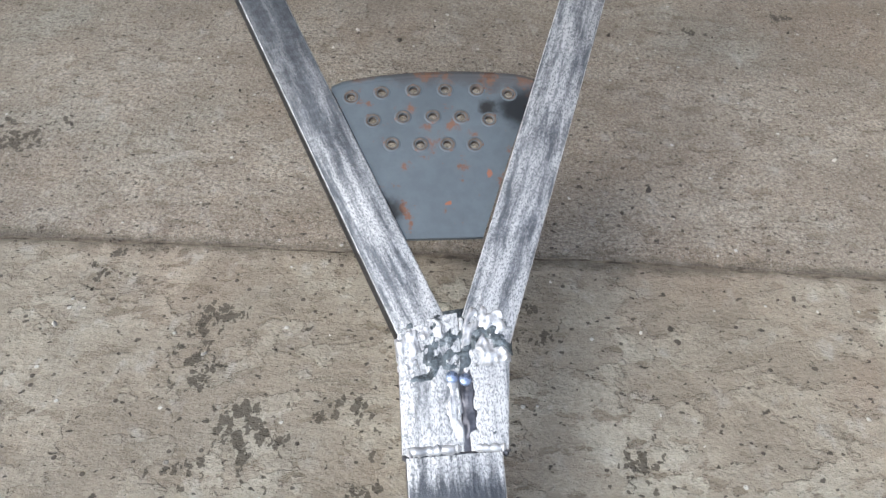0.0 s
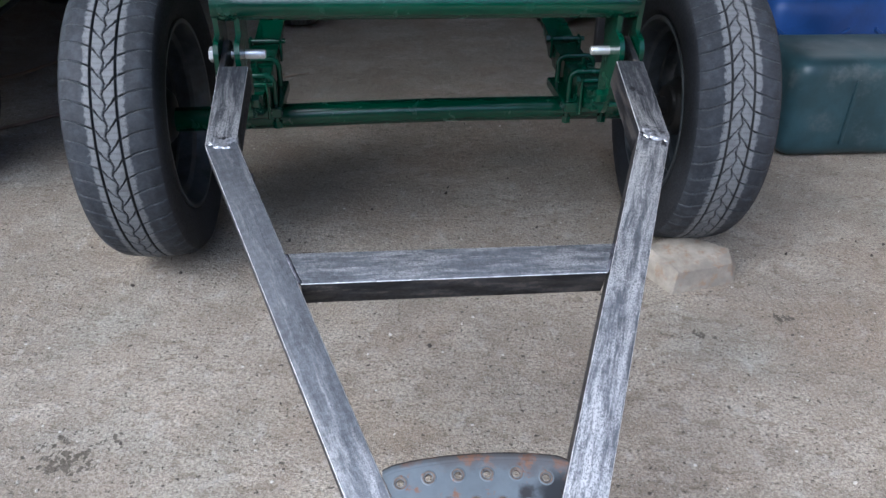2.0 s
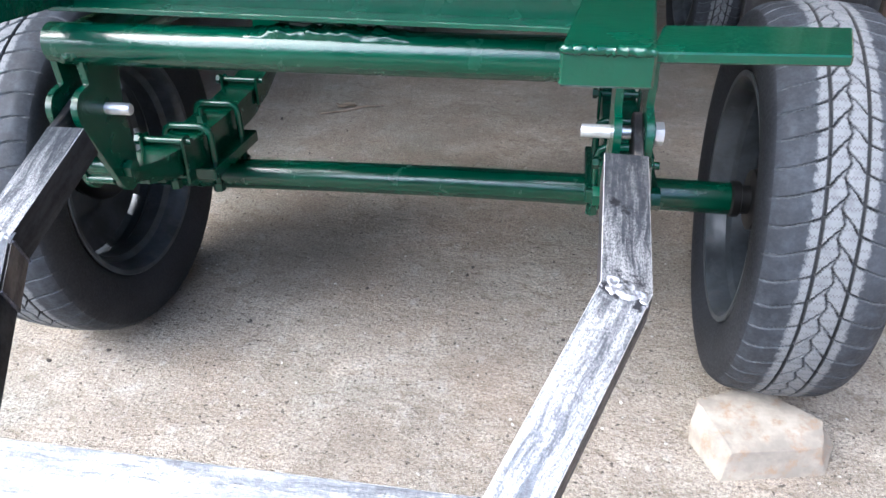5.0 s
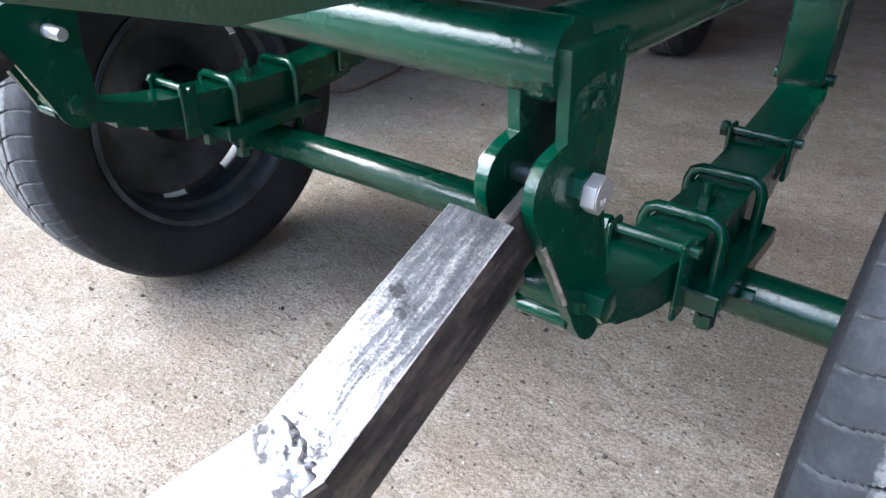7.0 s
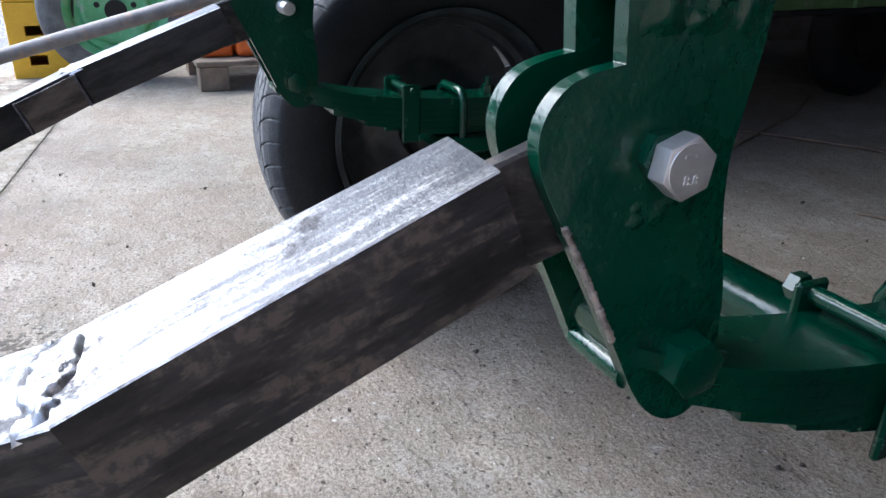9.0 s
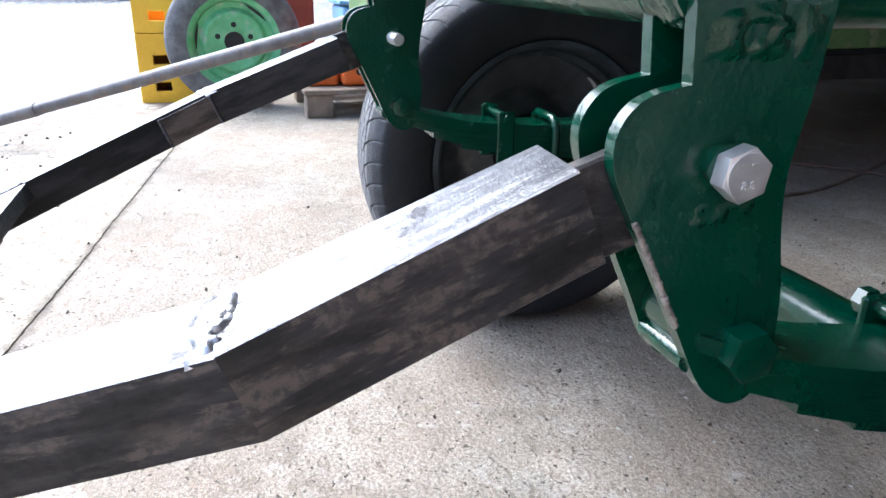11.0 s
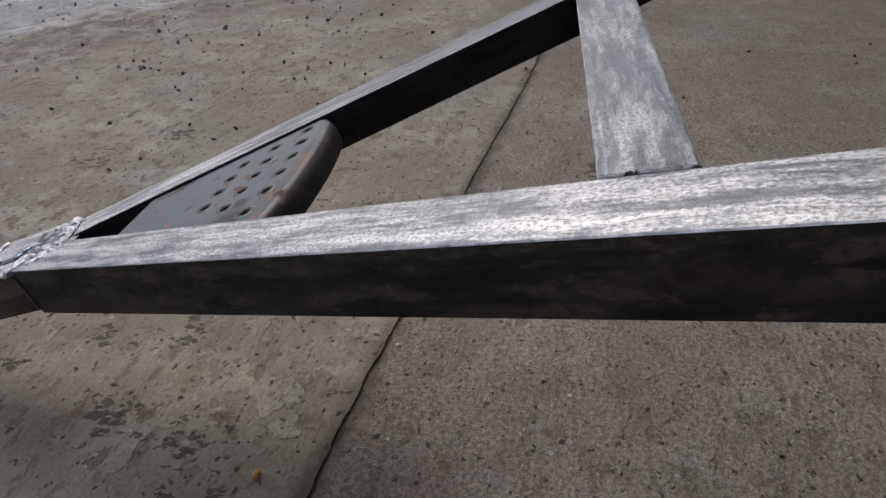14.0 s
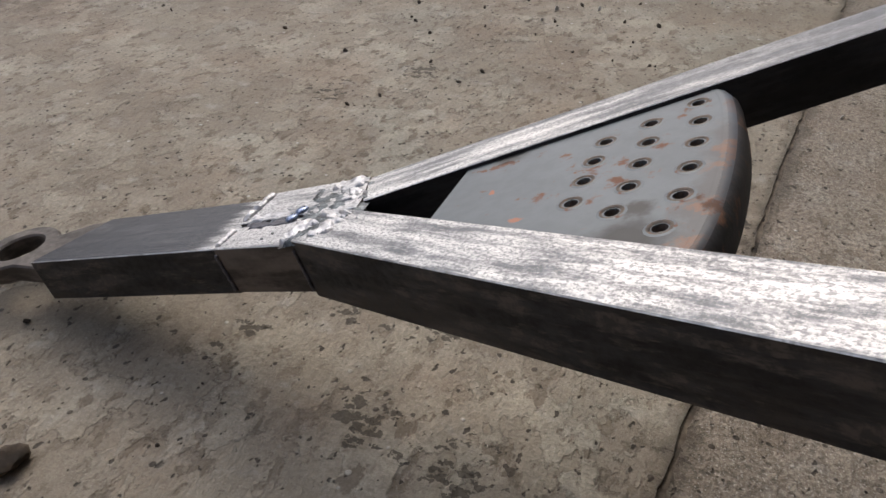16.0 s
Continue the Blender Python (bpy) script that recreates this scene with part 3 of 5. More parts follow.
# light blocker, added so the floor under the old trailer goes dark
tagged(link("added_wall_side", box(-3.45, -3.3, 2.9, 6.2, -0.05, 2.9), M_DARKWALL), "dark wall added to keep side light off the back floor", "wall", kind="structure")
# added out of view: hides the low front sky from the glossy paint
tagged(link("added_wall_south", box(-7.0, 6.0, -7.3, -7.0, -0.05, 3.0), M_DARKWALL), "unseen dark wall added in front to dim reflections in the paint", "wall", kind="structure")
# added beyond the view to block bright horizon sky on the left
tagged(link("added_wall_west", box(-24.3, -24.0, -26.0, 26.0, -0.05, 6.0), M_DARKWALL), "unseen far wall added to darken the horizon mirrored in the steel", "wall", kind="structure")
# roof out of view; its front edge is placed to shade floor and paint
tagged(link("ceiling", box(-3.45, 2.75, 0.7, 6.45, 2.9, 3.0), M_ROOF), "unseen dark roof added to shade the back of the shed", "ceiling", kind="structure")

# ---- the drawbar ----
TH = math.atan(0.394)
CT, ST = math.cos(TH), math.sin(TH)
DB = Matrix(((1, 0, 0, 0), (0, CT, -ST, 0), (0, ST, CT, 0.0290), (0, 0, 0, 1)))
drawbar = thing("drawbar", "bare welded square-tube steel drawbar with ground top faces", "drawbar")


def tube(name, poly, ang, z1, z0, mats, parent, label="", matrix=DB, r=0.0020):
    """A square tube whose plan is poly, in the drawbar's plane; its grain runs along the angle ang. A corner may add a rise of its own. Upper faces take the first material."""
    m = matrix @ pose(0, 0, 0, 0, 0, ang)
    inv = pose(0, 0, 0, 0, 0, -ang)
    pts = [inv @ Vector((c[0], c[1], c[2] if len(c) > 2 else 0)) for c in poly]
    bm = bmesh.new()
    top = [bm.verts.new((p.x, p.y, p.z + z1)) for p in pts]
    low = [bm.verts.new((p.x, p.y, p.z + z0)) for p in pts]
    bm.faces.new(top)
    bm.faces.new(low[::-1])
    k = len(pts)
    for i in range(k):
        bm.faces.new((top[i], low[i], low[(i + 1) % k], top[(i + 1) % k]))
    bmesh.ops.recalc_face_normals(bm, faces=bm.faces)
    long = [e for e in bm.edges if abs((e.verts[0].co - e.verts[1].co).normalized().y) > 0.7]
    bmesh.ops.bevel(bm, geom=long, offset=r, segments=3, profile=0.6, affect="EDGES", clamp_overlap=True)
    bm.normal_update()
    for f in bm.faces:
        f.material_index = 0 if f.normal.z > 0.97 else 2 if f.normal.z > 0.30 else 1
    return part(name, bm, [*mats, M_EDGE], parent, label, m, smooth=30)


RO, RB, RE, RG = (0.0437, 0.4277, 0.004), (0.3615, 1.2266, -0.006), (0.3610, 1.4055, -0.0005), (0.3132, 1.4056, 0.0015)
LO, LB, LE, LG = (-0.0558, 0.4443), (-0.3569, 1.2222), (-0.3561, 1.4039), (-0.3079, 1.4043)
RI, LI = (0.3121, 1.2335, -0.0005), (-0.3109, 1.2289)
RIN, LIN = (0.0025, 0.4553, 0.003), (-0.0130, 0.4590)
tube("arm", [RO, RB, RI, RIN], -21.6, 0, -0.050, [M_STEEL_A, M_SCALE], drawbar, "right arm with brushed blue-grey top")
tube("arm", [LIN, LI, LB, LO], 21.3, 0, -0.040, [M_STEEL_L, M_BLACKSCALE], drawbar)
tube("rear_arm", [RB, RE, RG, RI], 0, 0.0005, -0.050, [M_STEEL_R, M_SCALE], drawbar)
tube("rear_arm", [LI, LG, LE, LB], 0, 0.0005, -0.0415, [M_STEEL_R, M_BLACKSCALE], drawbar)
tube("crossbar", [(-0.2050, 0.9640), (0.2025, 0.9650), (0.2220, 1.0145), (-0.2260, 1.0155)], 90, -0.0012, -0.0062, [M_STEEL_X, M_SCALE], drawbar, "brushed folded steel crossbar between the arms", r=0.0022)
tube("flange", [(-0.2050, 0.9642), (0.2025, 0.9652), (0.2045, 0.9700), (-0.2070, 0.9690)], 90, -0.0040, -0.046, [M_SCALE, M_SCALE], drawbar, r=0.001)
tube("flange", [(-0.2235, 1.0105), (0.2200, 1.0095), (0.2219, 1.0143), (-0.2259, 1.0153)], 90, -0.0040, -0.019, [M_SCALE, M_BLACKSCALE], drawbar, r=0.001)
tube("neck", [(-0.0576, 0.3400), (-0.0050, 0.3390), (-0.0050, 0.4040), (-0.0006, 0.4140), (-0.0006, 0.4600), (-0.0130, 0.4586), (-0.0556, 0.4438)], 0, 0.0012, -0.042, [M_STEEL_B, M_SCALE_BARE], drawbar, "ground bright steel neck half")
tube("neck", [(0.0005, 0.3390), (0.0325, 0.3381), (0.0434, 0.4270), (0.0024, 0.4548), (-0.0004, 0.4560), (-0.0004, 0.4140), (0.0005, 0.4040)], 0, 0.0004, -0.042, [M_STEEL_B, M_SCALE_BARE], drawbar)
# the groove between the halves: its shade is given as dark filling
tube("groove_fill", [(-0.0062, 0.3392), (0.0016, 0.3392), (0.0016, 0.4060), (-0.0042, 0.4060)], 0, -0.0016, -0.035, [M_WELD_DARK, M_WELD_DARK], drawbar, "dark filling standing in for the shaded groove between the neck halves", r=0.0004)
TON = Matrix.Translation((0, 0.3165, 0.1510)) @ Matrix.Rotation(math.atan(0.3405), 4, "X")
tube("tongue", [(-0.0545, -0.212), (0.0215, -0.252), (0.0275, -0.002), (-0.0545, -0.002)], 0, 0, -0.044, [M_STEEL_C, M_SCALE], drawbar, "dull steel towing tongue", TON)

def db(x, q, z=0.0):
    return DB @ Vector((x, q, z))


tube("splice_plate", [(-0.2855, 1.165), (-0.3098, 1.2277), (-0.3085, 1.2283), (-0.2842, 1.1655)], 21.3, -0.004, -0.040, [M_SCALE_BARE, M_SCALE_BARE], drawbar, "rust-brown splice plate welded inside the bend", r=0.0004)
part("weld_bead", bead([db(-0.2846, 1.1650, -0.003), db(-0.2846, 1.1650, -0.040)], 0.0022, 21), M_WELD_DARK, drawbar, smooth=60)
part("weld_bead", bead([db(-0.3085, 1.2295, -0.003), db(-0.3085, 1.2295, -0.041)], 0.0022, 22), M_WELD_DARK, drawbar, smooth=60)


# perforated foot plate between the arms, a turned-down rear lip
HOLES = [(-0.0875, 0.6475), (-0.0561, 0.6515), (-0.0236, 0.6525), (0.0087, 0.6518), (0.0413, 0.6505), (0.0740, 0.6445), (-0.0667, 0.6210), (-0.0365, 0.6233), (-0.0063, 0.6228),
         (0.0223, 0.6210), (0.0507, 0.6168), (-0.0493, 0.5950), (-0.0210, 0.5930), (0.0058, 0.5920), (0.0331, 0.5905)]
Q = 1 / CT


def foot_plate():
    def arc(k, n):
        return (0.104 - 0.211 * k / n, 0.6570 + 0.0125 * math.sin(math.pi * k / n) ** 0.55)
    out = [(-0.043, 0.4990), (0.031, 0.4970), (0.070, 0.585), (0.104, 0.6570)] + [arc(k, 20) for k in range(1, 20)] + [(-0.107, 0.6570), (-0.078, 0.585)]
    bm = prism([(x, y * Q) for x, y in out], -0.008, -0.0035, "z", [ring(x, y * Q, 0.0045, 14) for x, y in HOLES])
    for f in bm.faces:
        f.material_index = 0
    # rounded lip
    pts = [arc(k, 20) for k in range(21)]
    rows = []
    for dy, dz in ((-0.004, -0.0034), (0.001, -0.0038), (0.0050, -0.0058), (0.0078, -0.0092), (0.0092, -0.0135), (0.0095, -0.028), (0.0055, -0.028), (0.0055, -0.0135), (-0.004, -0.0079)):
        rows.append([bm.verts.new((x, y * Q + dy, dz)) for x, y in pts])
    for j, (a, b) in enumerate(zip(rows, rows[1:])):
        for k in range(20):
            bm.faces.new((a[k], a[k + 1], b[k + 1], b[k])).material_index = 0 if j < 2 else 1
    return part("foot_plate", bm, [M_PLATE, M_PLATE_EDGE], drawbar, "blue-grey perforated foot plate with rusty holes", DB, smooth=40)


M_PLATE = plain("blue_grey_sheet_steel", (0.118, 0.138, 0.154), 0.46, 0.25, 0.14, 6, 0.12, 90, stain=None)
pn, pl = M_PLATE.node_tree.nodes, M_PLATE.node_tree.links
pb = pn["Principled BSDF"]
pv = coords(pn, pl)
old = pb.inputs["Base Color"].links[0].from_socket
spots = grey(pn, pl, noise_at(pn, pl, pv, 33, 6, 0.62), 0.585, 0.66, 0, 0.95)
col = mix(pn, pl, calc(pn, pl, "MULTIPLY", spots, 0.9), old, (0.20, 0.095, 0.055))
for px, py, reach, tone in ((0.086, 0.628, 0.032, (0.012, 0.012, 0.013)), (-0.060, 0.528, 0.022, (0.02, 0.02, 0.02)), (0.002, 0.532, 0.004, (0.34, 0.12, 0.06)), (0.044, 0.559, 0.004, (0.30, 0.12, 0.07)), (0.050, 0.630, 0.012, (0.02, 0.018, 0.017))):
    pd = pn.new("ShaderNodeVectorMath")
    pd.operation = "DISTANCE"
    pd.inputs[1].default_value = (px, py * Q, -0.0025)
    pl.new(pv, pd.inputs[0])
    wob = calc(pn, pl, "ADD", pd.outputs["Value"], calc(pn, pl, "MULTIPLY", noise_at(pn, pl, pv, 60, 4, 0.6), 0.02))
    col = mix(pn, pl, grey(pn, pl, wob, 0.4 * reach + 0.01, reach + 0.01, 0.92, 0), col, tone)
ps = pn.new("ShaderNodeSeparateXYZ")
pl.new(pv, ps.inputs[0])
rim_y = calc(pn, pl, "ADD", calc(pn, pl, "ADD", ps.outputs[1], calc(pn, pl, "MULTIPLY", ps.outputs[0], 0.12)), calc(pn, pl, "MULTIPLY", noise_at(pn, pl, pv, 38, 6, 0.68), 0.045))
col = mix(pn, pl, grey(pn, pl, rim_y, 0.658 * Q + 0.018, 0.668 * Q + 0.021, 0, 0.5), col, (0.06, 0.045, 0.038))
orange = calc(pn, pl, "MULTIPLY", grey(pn, pl, rim_y, 0.655 * Q + 0.018, 0.668 * Q + 0.021), grey(pn, pl, noise_at(pn, pl, pv, 48, 5, 0.65), 0.50, 0.62, 0, 0.75))
col = mix(pn, pl, orange, col, (0.18, 0.088, 0.048))
pl.new(col, pb.inputs["Base Color"])
pl.new(grey(pn, pl, spots, 0, 1, 0.44, 0.85), pb.inputs["Roughness"])
M_PLATE_EDGE = plain("rust_edged_sheet", (0.045, 0.042, 0.042), 0.6, 0.2, 0.5, 26, 0.5, stain=(0.19, 0.09, 0.045))
plate = foot_plate()


def collar():
    """The rusty burr that a punched hole leaves."""
    bm = bmesh.new()
    rnd = random.Random(4)
    rows = [[], [], [], [], []]
    for k in range(14):
        a, w = 2 * math.pi * k / 14, rnd.uniform(-0.0004, 0.0004)
        for row, r, z in zip(rows, (0.0043, 0.0045 + w, 0.0058 + w, 0.0074, 0.0090), (-0.0046, -0.0010, 0.0005, 0.0006, 0.0001)):
            row.append(bm.verts.new((r * math.cos(a), r * math.sin(a), z)))
    for j, (a, b) in enumerate(zip(rows, rows[1:])):
        for k in range(14):
            bm.faces.new((a[k], a[(k + 1) % 14], b[(k + 1) % 14], b[k])).material_index = 1 if j > 2 else 0
    return bm


M_COLLAR = plain("rusty_burr", (0.105, 0.085, 0.070), 0.7, 0.2, 0.5, 90, 0.5, stain=(0.20, 0.105, 0.060))
collar_mesh = None
for x, y in HOLES:
    at = DB @ Matrix.Translation((x, y * Q, -0.0035)) @ Matrix.Rotation(x * 40, 4, "Z")
    if collar_mesh is None:
        first = part("hole_collar", collar(), [M_COLLAR, M_PLATE], plate, "rusty burr round a punched hole", at, smooth=50)
        first.matrix_parent_inverse = plate.matrix_world.inverted()
        collar_mesh = first.data
    else:
        ob = new("hole_collar", collar_mesh)
        ob.matrix_world = at
        ob.parent = plate
        ob.matrix_parent_inverse = plate.matrix_world.inverted()

# welds on the drawbar
part("weld_bead", bead([db(0.0330, 0.338, -0.005), db(0.0335, 0.3395, -0.040)], 0.0018, 6), M_WELD_DARK, drawbar, smooth=60)
part("weld_bead", bead([db(-0.0535, 0.3420, 0.0000), db(-0.0300, 0.3412, 0.0004), db(-0.0080, 0.3412, 0.0000)], 0.0046, 31), M_WELD, drawbar, "rounded bright weld along the neck edge", smooth=60)
part("weld_bead", bead([db(0.0045, 0.3410, -0.0008), db(0.0180, 0.3405, -0.0004), db(0.0300, 0.3400, -0.0008)], 0.0040, 32), M_WELD, drawbar, smooth=60)
part("weld_bead", bead([db(0.0440, 0.4265, -0.004), db(0.0440, 0.4265, -0.040)], 0.0014, 7), M_WELD_DARK, drawbar, smooth=60)
# dark bead added for the shaded gap under the neck's front edge
part("weld_bead", bead([db(-0.0560, 0.3385, -0.009), db(-0.005, 0.3378, -0.009), db(0.0330, 0.3372, -0.009)], 0.0044, 8), M_WELD_DARK, drawbar, smooth=60)


def splash(corners, height, seed, mat, nx=30, ny=16, label=""):
    """A lumpy patch of weld metal on the drawbar's top, between four corners in its plane."""
    bm = bmesh.new()
    a, b, c, d = [Vector((p[0], p[1], p[2] if len(p) > 2 else 0)) for p in corners]
    off = Vector((seed, seed * 0.7, 0))
    rows, solid = [], {}
    for j in range(ny + 1):
        row = []
        for i in range(nx + 1):
            f, g = i / nx, j / ny
            p = a.lerp(b, f).lerp(d.lerp(c, f), g)
            inside = 1.05 - math.hypot(2 * f - 1, 2 * g - 1) + 0.9 * noise.noise(p * 85 + off) + 0.4 * noise.noise(p * 230 + off)
            inside = max(0.0, min(1.0, 2.5 * inside, 9 * min(f, 1 - f, g, 1 - g)))
            h = height * (0.62 + 0.75 * noise.noise(p * 120 + off) + 0.35 * noise.noise(p * 330 + off))
            row.append(bm.verts.new((p.x, p.y, p.z - 0.0030 + math.sqrt(inside) * (0.0030 + max(0.0003, h)))))
            solid[row[-1]] = inside > 0
        rows.append(row)
    for r0, r1 in zip(rows, rows[1:]):
        for i in range(nx):
            quad = (r0[i], r0[i + 1], r1[i + 1], r1[i])
            if any(solid[v] for v in quad):
                bm.faces.new(quad)
    bmesh.ops.delete(bm, geom=[v for v in bm.verts if not v.link_faces], context="VERTS")
    return part("weld_splash", bm, mat, drawbar, label, DB, smooth=60)


M_DROP = plain("blued_weld_metal", (0.30, 0.36, 0.50), 0.30, 0.7, 0.3, 90, 0.3)
M_CRUST = plain("blue_grey_weld_crust", (0.10, 0.115, 0.125), 0.40, 0.6, 0.6, 110, 0.8, 300, stain=(0.30, 0.33, 0.35))
M_SPLASH = plain("bright_weld_splash", (0.34, 0.345, 0.36), 0.34, 0.7, 0.6, 70, 0.5, 260, stain=(0.80, 0.80, 0.81))
splash([(0.310, 1.219, 0.0), (0.357, 1.212, -0.0056), (0.359, 1.236, -0.0056), (0.312, 1.245, 0.0004)], 0.0036, 1.7, M_SPLASH, 44, 24, label="bright uneven weld over the bend")
splash([(-0.352, 1.208), (-0.308, 1.215), (-0.310, 1.245), (-0.355, 1.238)], 0.0030, 5.1, M_SPLASH, 44, 24)
for corners, high, seed, mat in (
        ([(-0.054, 0.392), (0.020, 0.392), (0.016, 0.466), (-0.050, 0.460)], 0.0022, 11.8, M_CRUST),
        ([(-0.002, 0.422, 0.001), (0.045, 0.418, 0.003), (0.046, 0.452, 0.004), (0.004, 0.462, 0.002)], 0.0016, 31.0, M_CRUST),
        ([(-0.0568, 0.4050), (-0.034, 0.412), (-0.034, 0.458), (-0.0590, 0.4480)], 0.0040, 9.3, M_WELD),
        ([(-0.042, 0.434), (-0.010, 0.436), (-0.010, 0.459), (-0.040, 0.456)], 0.0036, 10.4, M_WELD),
        ([(0.008, 0.410, 0.001), (0.0430, 0.407, 0.001), (0.0445, 0.436, 0.0036), (0.012, 0.442, 0.003)], 0.0038, 12.9, M_WELD),
        ([(-0.003, 0.428, 0.001), (0.011, 0.426, 0.001), (0.028, 0.480, 0.003), (0.011, 0.474, 0.003)], 0.0042, 14.2, M_WELD),
        ([(0.012, 0.440, 0.002), (0.040, 0.432, 0.003), (0.048, 0.458, 0.003), (0.020, 0.466, 0.003)], 0.0030, 33.6, M_WELD),
        ([(-0.019, 0.342), (-0.003, 0.342), (-0.003, 0.412), (-0.019, 0.406)], 0.0030, 19.1, M_WELD),
        ([(0.014, 0.346), (0.033, 0.346), (0.034, 0.368), (0.017, 0.368)], 0.0004, 27.4, M_CRUST),
        # dark run along the same groove, shade put into its colour
        ([(-0.006, 0.338), (0.008, 0.338), (0.011, 0.412), (-0.004, 0.412)], 0.0018, 23.4, M_WELD_DARK)):
    splash(corners, high, seed, mat)
for x, q in ((-0.0105, 0.4020), (0.0008, 0.3990)):
    drop = lathe([(0.0, 0.0056), (0.0012, 0.0054), (0.0022, 0.0044), (0.0027, 0.0022), (0.0028, 0.0004)], 18, "z")
    part("weld_drop", drop, M_DROP, drawbar, "blued round drop of weld metal", DB @ Matrix.Translation((x, q, 0.0012)), smooth=60)
part("weld_bead", bead([db(0.203, 0.966, -0.002), db(0.2225, 1.014, -0.002)], 0.003, 9), M_WELD_DARK, drawbar, smooth=60)
part("weld_bead", bead([db(-0.206, 0.965, -0.002), db(-0.227, 1.014, -0.002)], 0.003, 10), M_WELD_DARK, drawbar, smooth=60)
spat = bmesh.new()
rs = random.Random(12)
for _ in range(24):
    bmesh.ops.create_icosphere(spat, subdivisions=1, radius=rs.uniform(0.0008, 0.0019), matrix=Matrix.Translation(db(rs.uniform(-0.05, 0.042), rs.uniform(0.385, 0.46), 0.001)))
tagged(part("weld_spatter", spat, M_WELD, drawbar, smooth=60), kind="stuff")

# eye plate at the tongue's end
EYE_M = Matrix.Translation((-0.003, 0.098, 0.064)) @ Matrix.Rotation(0.19, 4, "X")
eye_out = [(0.022, 0.03), (0.020, -0.03)] + [(-0.012 + 0.042 * math.cos(radians(k)), -0.085 + 0.042 * math.sin(radians(k))) for k in range(40, -231, -15)]
eye_out += [(-0.039 + 0.029 * math.cos(radians(k)), -0.011 + 0.029 * math.sin(radians(k))) for k in range(225, 99, -18)] + [(-0.035, 0.03)]
part("hitch_eye", prism(eye_out, -0.020, 0.0, "z", [ring(-0.012, -0.083, 0.0245, 28), ring(-0.039, -0.011, 0.0065, 14)], 0.002), M_SCALE_BARE, drawbar, "rust-brown towing eye with a round hole", EYE_M, smooth=35)

# flat lugs from the rear arms to the pins
LUG = [(1.3025, 0.5425), (1.322, 0.549), (1.352, 0.560), (1.378, 0.569), (1.396, 0.563), (1.404, 0.547), (1.398, 0.530), (1.376, 0.517), (1.348, 0.504), (1.314, 0.494), (1.300, 0.508)]
for s in (1, -1):
    x0, x1 = sorted((s * 0.3460, s * 0.3562))
    part("lug", prism(LUG, x0, x1, "x", r=0.0015), M_SCALE, drawbar, "flat steel lug reaching to the hinge pin")

# ---- front axle frame ----
axle_frame = thing("axle_frame", "glossy dark green tubular steering frame with leaf springs and axle", "axle frame")
YT, ZT, RT = 1.372, 0.629, 0.0255
PY, PZ = 1.381, 0.5430   # the hinge pins


def tube_end(bm):
    return bevel(bm, 0.004, 2, 60)


part("front_tube", tube_end(sweep([(-0.366, YT, ZT), (0.357, YT, ZT)], RT, 28)), M_GREEN, axle_frame, smooth=40)
for s in (1, -1):
    part("side_tube", tube_end(sweep([(s * 0.334, YT + 0.02, ZT), (s * 0.340, 2.09, ZT)], RT, 24)), M_GREEN, axle_frame, smooth=40)
part("rear_tube", tube_end(sweep([(-0.37, 2.09, ZT), (0.37, 2.09, ZT)], RT, 24)), M_GREEN, axle_frame, smooth=40)


def lumpy_wrap(x0, x1, a0, a1, height, seed, nx=60, na=22, at=(YT, ZT), radius=RT):
    """Painted-over weld metal lying on a tube from x0 to x1, between two angles (90 is up, 180 towards the tip)."""
    bm = bmesh.new()
    rows = []
    for j in range(na + 1):
        row = []
        for i in range(nx + 1):
            f, g = i / nx, j / na
            x, a = x0 + (x1 - x0) * f, radians(a0 + (a1 - a0) * g)
            p = Vector((x, 0.03 * a, seed))
            rim = min(1.0, 5 * min(f, 1 - f), 5 * min(g, 1 - g)) * (1 + 0.8 * noise.noise(p * 40))
            h = 0.75 + 0.75 * noise.noise(p * 85) + 0.5 * noise.noise(p * 190)
            r = radius - 0.0005 + height * max(0.0, min(1.0, rim)) * max(0.05, h)
            row.append(bm.verts.new((x, at[0] + r * math.cos(a), at[1] + r * math.sin(a))))
        rows.append(row)
    for r0, r1 in zip(rows, rows[1:]):
        for i in range(nx):
            bm.faces.new((r0[i], r0[i + 1], r1[i + 1], r1[i]))
    return part("painted_weld", bm, M_GREEN_LUMPY, axle_frame, smooth=70)


lumpy_wrap(-0.110, 0.094, 62, 138, 0.0065, 2.0)
for s in (1, -1):
    lumpy_wrap(*sorted((s * 0.322, s * 0.356)), 190, 262, 0.0030, 3.0 + s, 24, 30)
part("turntable_plate", prism(ring(-0.01, 1.645, 0.272, 64), ZT + 0.031, ZT + 0.040, "z", r=0.001), M_GREEN, axle_frame, smooth=40)

